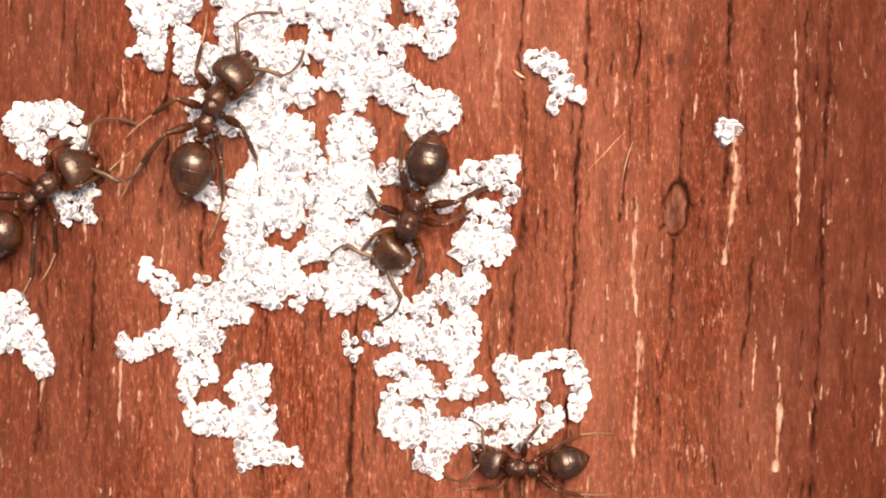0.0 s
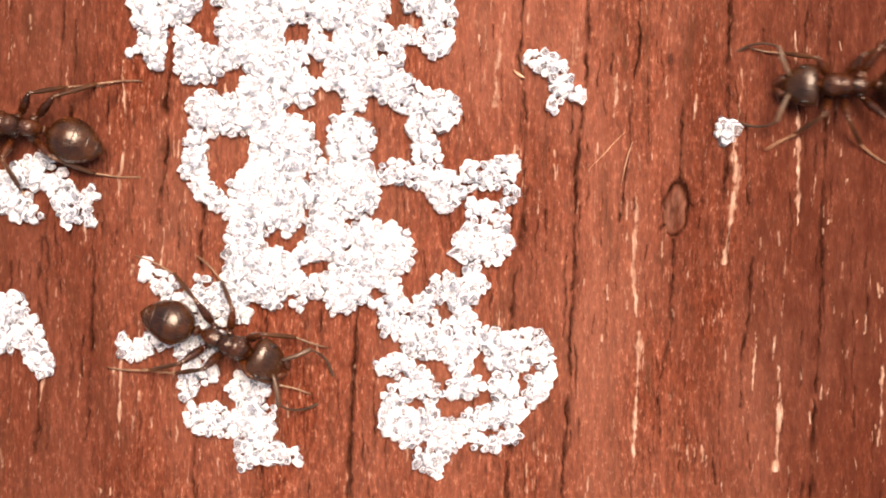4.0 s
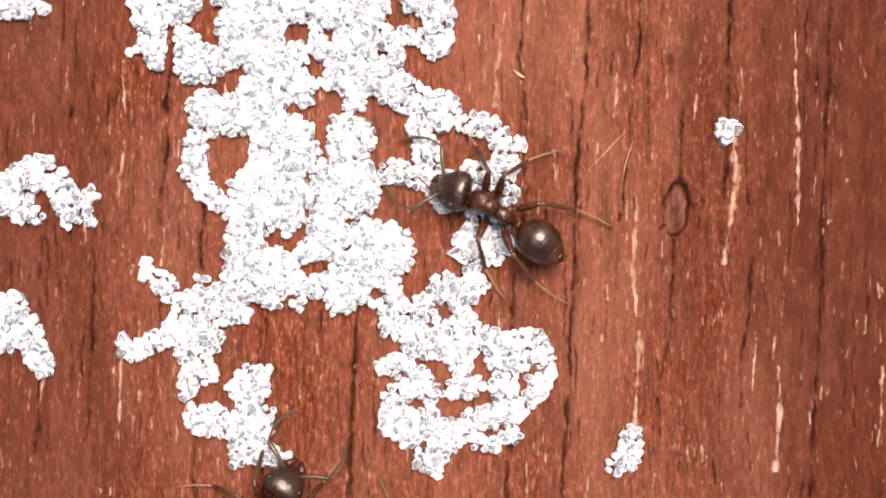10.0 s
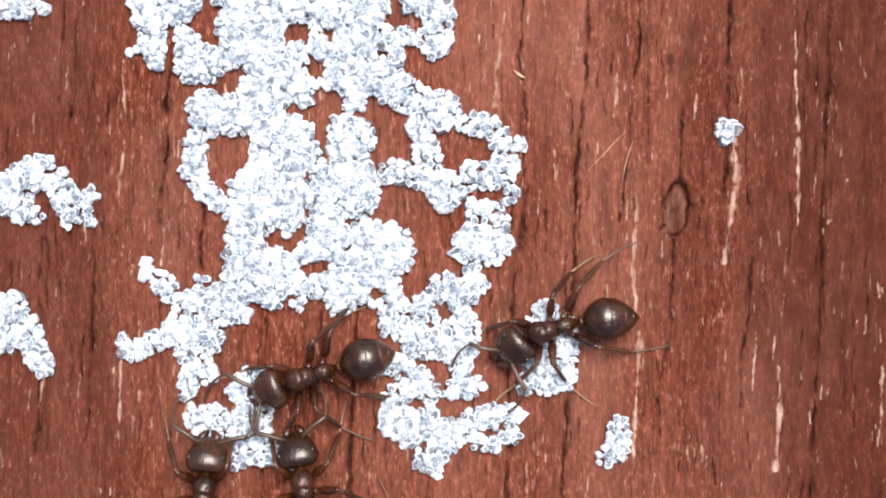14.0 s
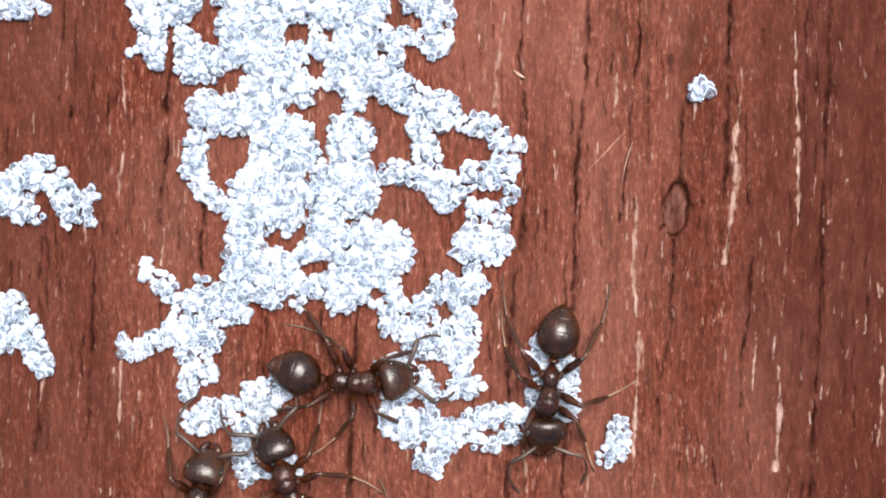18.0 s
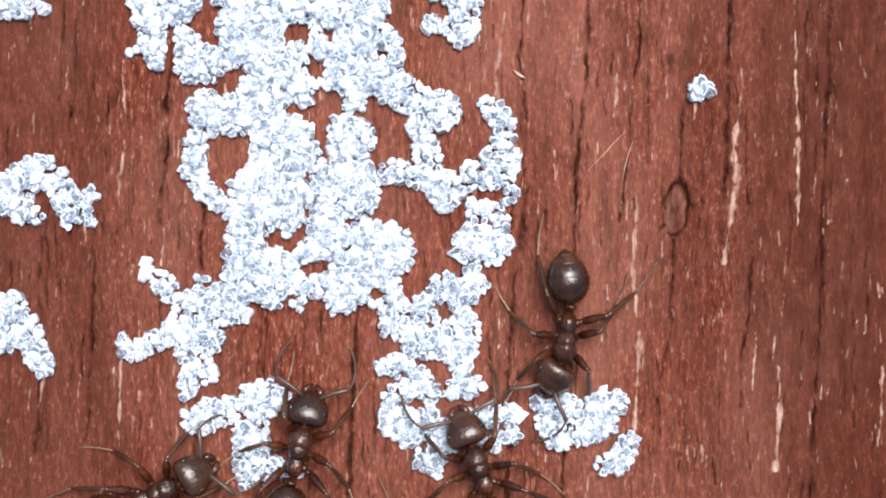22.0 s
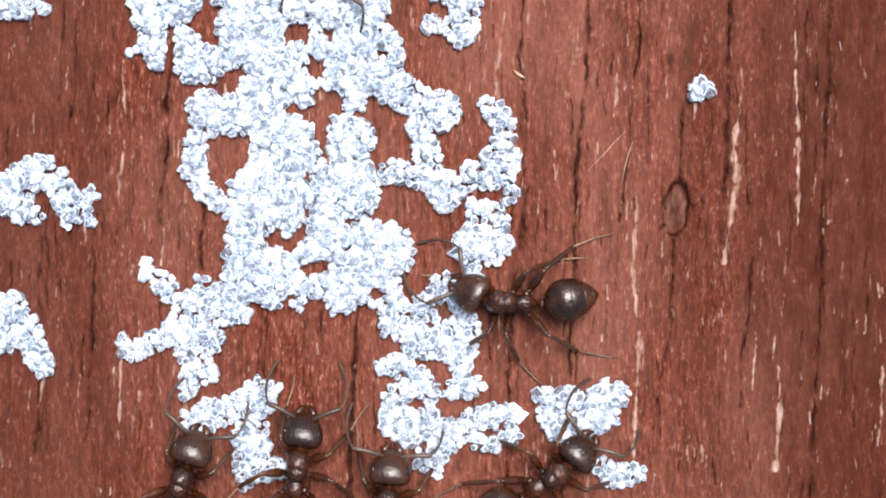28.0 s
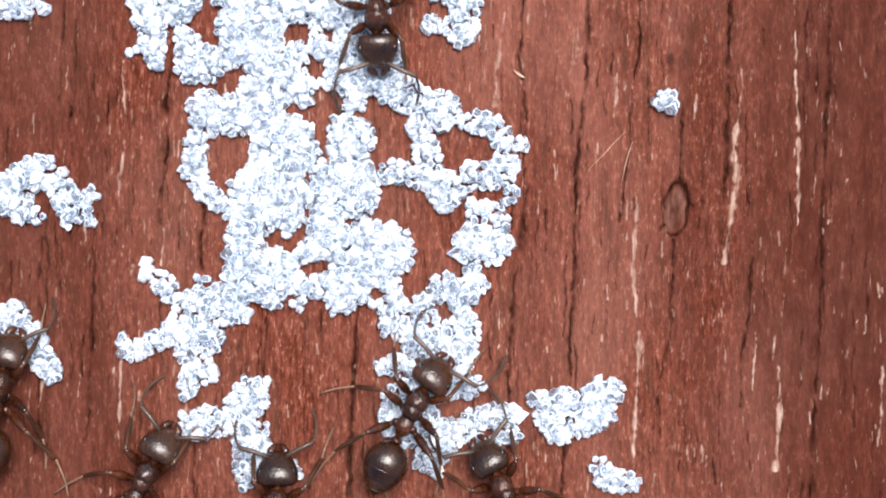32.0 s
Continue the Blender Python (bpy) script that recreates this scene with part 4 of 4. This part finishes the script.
    todo = [
        ant([(0, 415, 128, 375, 195, 338, 300), (0.5, 402, 88, 384, 168, 360, 283), (1, 357, 55, 370, 135, 361, 250), (1.5, 363, 50, 370, 135, 362, 247), (2.5, 369, 50, 373, 135, 363, 248),
             (2.8, 366, 52, 372, 138, 364, 243), (3.0, 195, 258, 255, 252, 352, 285), (3.2, 95, 215, 170, 215, 275, 248), (3.5, 58, 240, 135, 240, 235, 270),
             (4.2, -150, 200, -75, 205, 30, 230), (4.8, -450, 150, -370, 160, -260, 180)], 1.02, 1, (-8, -8)),
        ant([(0, 125, 300, 65, 345, 5, 405), (0.5, 118, 345, 60, 365, -20, 405), (1, 15, 228, -55, 260, -160, 300), (1.5, 20, 226, -45, 262, -150, 310), (2.5, 25, 215, -42, 250, -150, 290), (2.75, 40, 300, -25, 330, -120, 370),
             (3.0, 72, 278, 15, 305, -80, 340), (3.2, 90, 440, 25, 425, -60, 390), (3.5, 310, 540, 215, 545, 130, 525), (4.0, 470, 640, 395, 605, 300, 570), (4.6, 600, 850, 560, 780, 510, 690), (5.2, 700, 1150, 680, 1075, 650, 975)], 0.99, 2),
        ant([(0, 692, 448, 728, 385, 757, 285), (0.5, 652, 472, 705, 400, 755, 312), (1, 655, 472, 700, 412, 757, 318), (1.5, 728, 572, 700, 530, 653, 447), (2, 747, 675, 728, 608, 687, 517),
             (2.2, 850, 830, 815, 765, 768, 690), (2.5, 975, 830, 930, 760, 885, 688), (2.75, 935, 850, 965, 790, 1005, 728), (3, 885, 855, 937, 800, 995, 742), (3.3, 780, 960, 840, 910, 920, 850), (3.7, 560, 1150, 620, 1110, 700, 1050)], 0.99, 3, (8, 8)),
        ant([(0, 868, 818, 930, 828, 1003, 820), (1, 866, 818, 928, 830, 1002, 822), (1.5, 860, 820, 925, 832, 1000, 824), (2, 860, 808, 922, 828, 996, 826), (2.25, 900, 855, 955, 845, 1010, 795), (2.6, 960, 1000, 950, 950, 960, 880), (3.0, 1000, 1250, 990, 1190, 980, 1120)], 0.75, 4),
        ant([(0, 1900, 200, 1980, 200, 2080, 200), (3.6, 1900, 200, 1980, 200, 2080, 200), (4.3, 1032, 118, 1110, 118, 1215, 116), (4.8, 952, 182, 1030, 165, 1130, 150), (5.08, 960, 385, 1012, 325, 1085, 245), (5.3, 910, 572, 985, 568, 1092, 552), (5.5, 905, 572, 980, 568, 1088, 552), (5.8, 897, 433, 978, 473, 1067, 506), (6, 815, 372, 872, 390, 988, 418), (6.2, 804, 392, 880, 392, 974, 405), (6.3, 861, 440, 905, 395, 970, 348),
             (6.4, 905, 700, 895, 620, 880, 520), (6.5, 960, 985, 930, 915, 895, 820), (6.8, 1000, 1300, 990, 1220, 970, 1110)], 0.99, 5),
        ant([(0, 800, 1250, 800, 1330, 800, 1430), (3.2, 800, 1250, 800, 1330, 800, 1430), (4.2, 1098, 1078, 1098, 1158, 1098, 1262), (4.95, 1098, 828, 1098, 908, 1098, 1012), (5.2, 1010, 930, 1040, 1000, 1090, 1090), (5.5, 840, 915, 840, 990, 830, 1090), (5.6, 857, 730, 862, 815, 862, 920), (5.8, 824, 595, 844, 676, 877, 777), (6, 630, 650, 690, 640, 795, 650), (6.12, 830, 700, 800, 640, 740, 580), (6.2, 1014, 534, 950, 575, 873, 615), (6.3, 1010, 615, 950, 612, 869, 623),
             (6.5, 1110, 885, 1165, 835, 1222, 768), (6.7, 1040, 1060, 1080, 1000, 1130, 920), (7.1, 900, 1350, 940, 1280, 990, 1190)], 0.94, 6),
        ant([(0, 560, -250, 560, -330, 560, -430), (5.0, 560, -250, 560, -330, 560, -430), (5.7, 575, 20, 560, -60, 540, -160), (6, 605, 62, 575, -5, 545, -110), (6.2, 660, 30, 620, -45, 560, -120), (6.35, 790, 60, 760, -20, 710, -110), (6.5, 840, 205, 820, 135, 782, 32), (6.7, 695, 186, 735, 117, 768, 40), (6.8, 695, 350, 711, 259, 727, 150),
             (6.9, 622, 510, 650, 421, 679, 312), (7, 665, 695, 660, 610, 650, 512), (7.2, 739, 845, 707, 765, 679, 665), (7.4, 586, 773, 634, 712, 683, 631), (7.5, 475, 632, 540, 628, 640, 607), (7.7, 450, 735, 521, 692, 602, 623), (8, 510, 785, 525, 730, 585, 638), (8.25, 510, 960, 520, 880, 545, 780), (8.6, 480, 1250, 490, 1180, 500, 1080)], 0.99, 7),
        ant([(0, 950, 1250, 950, 1330, 950, 1430), (6.9, 950, 1250, 950, 1330, 950, 1430), (7.3, 930, 920, 935, 1000, 940, 1100), (7.4, 917, 825, 925, 905, 940, 1010), (7.5, 905, 663, 920, 730, 938, 838), (7.7, 905, 611, 937, 672, 970, 765), (8, 838, 590, 882, 648, 945, 735), (8.3, 832, 441, 885, 490, 941, 560), (8.5, 775, 357, 838, 388, 925, 452),
             (9, 795, 352, 860, 378, 950, 418), (9.5, 805, 347, 868, 372, 955, 424), (10.2, 808, 335, 870, 368, 957, 430), (10.5, 812, 331, 872, 366, 955, 427), (10.7, 800, 291, 868, 350, 921, 433), (10.9, 747, 263, 810, 305, 880, 372), (11, 732, 240, 800, 270, 877, 342), (11.2, 816, 182, 832, 263, 848, 352),
             (11.4, 832, 121, 856, 194, 880, 280), (11.5, 825, 110, 862, 170, 897, 255), (12, 818, 112, 872, 160, 918, 242), (12.5, 820, 105, 880, 155, 922, 245), (13, 845, 110, 890, 165, 940, 262), (13.2, 901, 170, 897, 243, 893, 330), (13.5, 875, 98, 910, 152, 962, 250), (13.75, 840, -120, 860, -40, 890, 60), (14.2, 800, -400, 810, -320, 830, -210)], 0.97, 8, (0, 0), (0, 0, -6, 0, 8, 0)),
        ant([(0, 470, 1150, 470, 1230), (8.0, 470, 1150, 470, 1230), (8.4, 485, 860, 452, 925), (8.5, 485, 845, 455, 912), (9, 505, 840, 465, 905), (9.5, 488, 832, 450, 895), (10, 505, 856, 465, 922), (10.5, 505, 880, 465, 945), (10.8, 505, 830, 465, 890), (11, 505, 830, 462, 890), (11.5, 502, 800, 480, 870), (12, 500, 785, 482, 855), (12.5, 520, 800, 500, 868), (13, 545, 785, 522, 855), (13.5, 525, 800, 532, 868), (14, 525, 805, 540, 875),
             (14.5, 505, 810, 535, 875), (16.5, 505, 805, 525, 875), (17, 498, 803, 520, 872), (18, 485, 795, 510, 862), (19, 503, 795, 517, 868), (20, 505, 810, 515, 880), (21, 510, 765, 522, 840), (21.5, 490, 745, 470, 835), (22, 545, 725, 528, 800), (23, 515, 737, 520, 810), (24, 540, 768, 540, 840), (25, 545, 768, 525, 838), (27.5, 535, 770, 525, 842), (28, 535, 765, 525, 840), (28.5, 508, 732, 505, 805),
             (29, 548, 728, 520, 800), (29.5, 515, 725, 495, 800), (30, 520, 725, 490, 792), (30.5, 515, 745, 488, 805), (30.8, 430, 770, 455, 840), (31, 402, 800, 435, 862), (31.5, 450, 825, 468, 895), (32, 490, 838, 490, 910)], 0.99, 9, (12, 12)),
        ant([(0, 250, 1150, 250, 1230), (12.3, 250, 1150, 250, 1230), (12.8, 330, 880, 318, 955), (13, 345, 845, 332, 920), (13.5, 340, 830, 345, 905), (14, 365, 812, 360, 885), (14.5, 370, 812, 362, 882), (16.5, 372, 820, 352, 888), (17, 360, 838, 345, 905), (18, 360, 840, 345, 905), (19, 350, 850, 335, 915), (20, 350, 850, 330, 915), (21, 360, 838, 320, 895), (22, 335, 845, 275, 875, 180, 915), (23, 355, 815, 300, 852, 215, 890),
             (24, 345, 800, 305, 848, 235, 905), (25, 345, 800, 308, 850, 240, 915), (27.5, 335, 810, 312, 868), (28, 335, 810, 315, 870), (28.5, 318, 808, 308, 872), (29, 318, 815, 300, 870), (30, 275, 780, 245, 850, 215, 940), (31, 268, 795, 245, 862), (31.5, 268, 795, 245, 862), (32, 285, 790, 250, 858)], 0.99, 10, (12, 12)),
        ant([(0, 640, 1250, 640, 1330, 640, 1430), (10.3, 640, 1250, 640, 1330, 640, 1430), (10.6, 640, 880, 640, 960, 630, 1060), (10.7, 650, 780, 640, 860, 625, 960), (10.9, 695, 680, 655, 748, 634, 837), (11, 700, 645, 660, 718, 612, 808), (11.2, 723, 607, 690, 675, 642, 750), (11.4, 751, 534, 731, 607, 699, 700), (11.5, 770, 512, 747, 580, 712, 680), (11.7, 540, 607, 585, 655, 646, 710),
             (12, 405, 478, 450, 530, 520, 608), (12.2, 331, 392, 360, 453, 385, 540), (12.35, 420, 240, 400, 320, 390, 420), (12.5, 600, 108, 525, 142, 430, 182), (12.7, 642, 30, 590, 60, 515, 95), (13, 850, 150, 775, 95, 690, 15), (13.2, 711, 385, 711, 295, 699, 188), (13.35, 610, 560, 640, 480, 670, 400), (13.5, 503, 640, 555, 618, 648, 598), (14, 485, 687, 540, 668, 648, 637), (14.5, 468, 677, 545, 680, 645, 664),
             (16.5, 645, 702, 592, 655, 508, 605), (17, 662, 692, 600, 660, 508, 612), (17.5, 672, 690, 608, 664, 515, 625), (18, 700, 672, 620, 675, 525, 660), (18.5, 731, 664, 655, 668, 562, 664), (19, 793, 548, 730, 605, 648, 668), (19.3, 751, 570, 705, 625, 642, 690), (19.5, 748, 527, 742, 592, 712, 690), (19.7, 772, 542, 748, 600, 711, 688), (20, 925, 447, 880, 492, 812, 562),
             (20.3, 869, 380, 840, 455, 800, 545), (20.5, 892, 348, 842, 410, 790, 505), (21, 915, 350, 862, 402, 797, 492), (21.3, 925, 330, 880, 390, 826, 478), (21.5, 935, 240, 910, 305, 862, 408), (21.7, 913, 226, 895, 300, 865, 392), (21.85, 1010, 400, 960, 360, 900, 320), (22, 978, 672, 1003, 595, 1005, 490), (22.5, 988, 655, 1010, 585, 1026, 492), (23, 990, 658, 1018, 582, 1032, 490),
             (24, 990, 657, 1015, 580, 1030, 485), (25, 1003, 660, 1020, 582, 1035, 490), (25.5, 1003, 660, 1020, 582, 1035, 490), (27.5, 922, 697, 972, 645, 1050, 572), (27.75, 870, 600, 930, 590, 1030, 560), (28, 838, 520, 898, 535, 1010, 530), (28.5, 795, 535, 865, 530, 970, 520), (29, 812, 630, 855, 582, 937, 508), (29.2, 828, 647, 868, 590, 929, 518), (29.5, 768, 534, 850, 545, 937, 575),
             (29.7, 836, 494, 882, 540, 945, 592), (29.9, 844, 396, 880, 475, 905, 566), (30, 985, 398, 950, 470, 915, 568), (30.2, 925, 283, 930, 365, 933, 468), (30.3, 897, 210, 920, 290, 941, 396), (30.5, 888, 190, 905, 262, 920, 372), (30.6, 836, 138, 858, 205, 880, 295), (30.7, 986, 69, 945, 125, 905, 195), (30.8, 1216, 190, 1140, 170, 1050, 150), (30.9, 1240, 530, 1215, 440, 1190, 340),
             (31, 1240, 622, 1225, 548, 1205, 440), (31.1, 1115, 690, 1145, 625, 1180, 555), (31.2, 1087, 715, 1125, 650, 1170, 575), (31.3, 1236, 735, 1222, 655, 1204, 560), (31.5, 1160, 1000, 1185, 930, 1215, 840), (31.8, 1050, 1350, 1080, 1280, 1110, 1190)], 0.97, 11, (0, 0)),
        ant([(0, 900, 1250, 900, 1330, 900, 1430), (7.8, 900, 1250, 900, 1330, 900, 1430), (8.4, 895, 866, 890, 942, 884, 1045), (9.0, 926, 868, 920, 945, 910, 1050), (9.25, 930, 905, 925, 982, 915, 1085), (9.7, 990, 1250, 990, 1330, 990, 1430), (10.6, 1000, 1250, 1000, 1330, 1000, 1430), (11, 980, 785, 965, 860, 945, 960), (11.2, 978, 445, 986, 526, 986, 632), (11.4, 873, 599, 953, 585, 1067, 607), (11.5, 935, 642, 1010, 612, 1105, 600), (11.7, 949, 655, 1020, 615, 1099, 583), (12, 992, 692, 1045, 645, 1130, 603), (12.2, 1018, 688, 1070, 650, 1147, 615), (12.5, 1015, 595, 1085, 610, 1182, 620),
             (12.7, 985, 615, 1055, 615, 1147, 623), (13, 900, 697, 965, 672, 1052, 630), (13.2, 961, 696, 1015, 668, 1095, 635), (13.5, 1068, 625, 1060, 705, 1070, 818), (13.75, 1010, 560, 1040, 630, 1080, 720), (14, 915, 612, 970, 585, 1080, 565), (14.5, 885, 807, 932, 745, 1000, 665), (16.5, 1005, 678, 1007, 600, 1020, 498), (16.7, 969, 690, 995, 620, 1030, 545), (17, 930, 707, 968, 650, 1025, 560), (17.5, 962, 722, 985, 640, 1010, 535),
             (18, 965, 767, 972, 695, 990, 588), (18.5, 980, 768, 963, 695, 953, 600), (19, 992, 787, 983, 715, 962, 605), (19.3, 865, 848, 930, 838, 1026, 817), (19.5, 885, 832, 925, 890, 985, 960), (19.7, 885, 795, 905, 870, 935, 960), (20, 950, 683, 945, 752, 945, 860), (20.3, 1030, 500, 1010, 575, 982, 672), (20.4, 1120, 580, 1060, 610, 985, 650), (20.5, 1205, 785, 1130, 735, 1035, 685), (20.7, 1380, 980, 1310, 930, 1230, 860), (21.1, 1650, 1250, 1590, 1200, 1520, 1130)], 0.97, 12, (6, 6)),
        ant([(0, 860, 1200, 870, 1280), (20.3, 860, 1200, 870, 1280), (20.8, 840, 860, 850, 930), (21, 838, 832, 858, 900), (21.5, 840, 820, 862, 890), (22, 825, 768, 850, 835, 885, 930), (22.4, 780, 860, 795, 935), (23, 742, 878, 748, 950), (24, 745, 872, 750, 945), (25, 735, 862, 725, 935), (27.5, 690, 835, 682, 905), (28, 690, 838, 684, 908), (28.5, 685, 810, 690, 880), (29, 700, 800, 690, 875), (30, 705, 765, 686, 838, 678, 940), (30.5, 705, 742, 690, 815, 680, 915),
             (31, 740, 732, 715, 795, 690, 895), (31.5, 735, 690, 715, 752, 685, 855), (32, 765, 670, 730, 727, 680, 828)], 0.99, 13, (12, 12)),
        ant([(0, 900, 1200, 890, 1280), (24.0, 900, 1200, 890, 1280), (24.7, 845, 872, 840, 945), (25.2, 845, 865, 840, 938), (27.3, 1028, 810, 980, 855, 900, 905), (28, 1022, 808, 970, 850, 885, 900), (28.5, 1020, 800, 962, 845, 875, 890), (29, 1015, 815, 950, 848, 860, 885), (30, 1035, 832, 975, 868, 890, 915), (31, 1035, 835, 982, 870, 900, 920), (31.35, 960, 830, 945, 895), (31.5, 915, 825, 930, 895), (32, 865, 818, 898, 880)], 0.97, 14, (4, 4)),
        ant([(0, 1500, 1200, 1570, 1230, 1660, 1260), (16.2, 1500, 1200, 1570, 1230, 1660, 1260), (16.5, 1415, 868, 1490, 868, 1590, 872), (16.6, 1380, 480, 1420, 560, 1460, 660), (16.7, 1245, 175, 1270, 255, 1300, 350), (16.78, 1130, 90, 1180, 150, 1240, 230), (16.9, 905, 10, 957, 57, 1030, 125), (17, 920, -45, 962, 15, 1012, 88), (17.25, 800, -280, 840, -210, 900, -120), (17.6, 700, -500, 740, -430, 800, -340)], 0.99, 15),
        ant([(0, 600, -350, 610, -430, 620, -530), (26.2, 600, -350, 610, -430, 620, -530), (27.2, 590, -48, 600, -125, 612, -230), (29, 583, -52, 596, -128, 610, -235), (31.3, 575, -50, 590, -128, 610, -235), (31.6, 600, -20, 610, -98, 620, -205), (31.8, 622, 26, 630, -50, 640, -155), (32, 668, 82, 666, 12, 664, -95)], 0.99, 16, (14, 14)),
        ant([(0, -200, 1200, -200, 1280, -200, 1380), (31.2, -200, 1200, -200, 1280, -200, 1380), (31.6, 20, 835, 0, 910, -30, 1010), (31.8, 25, 690, 5, 765, -20, 865), (32, 15, 615, -5, 700, -22, 812)], 0.99, 17),
    ]
    for job in todo:
        set_out(*job)


motions()
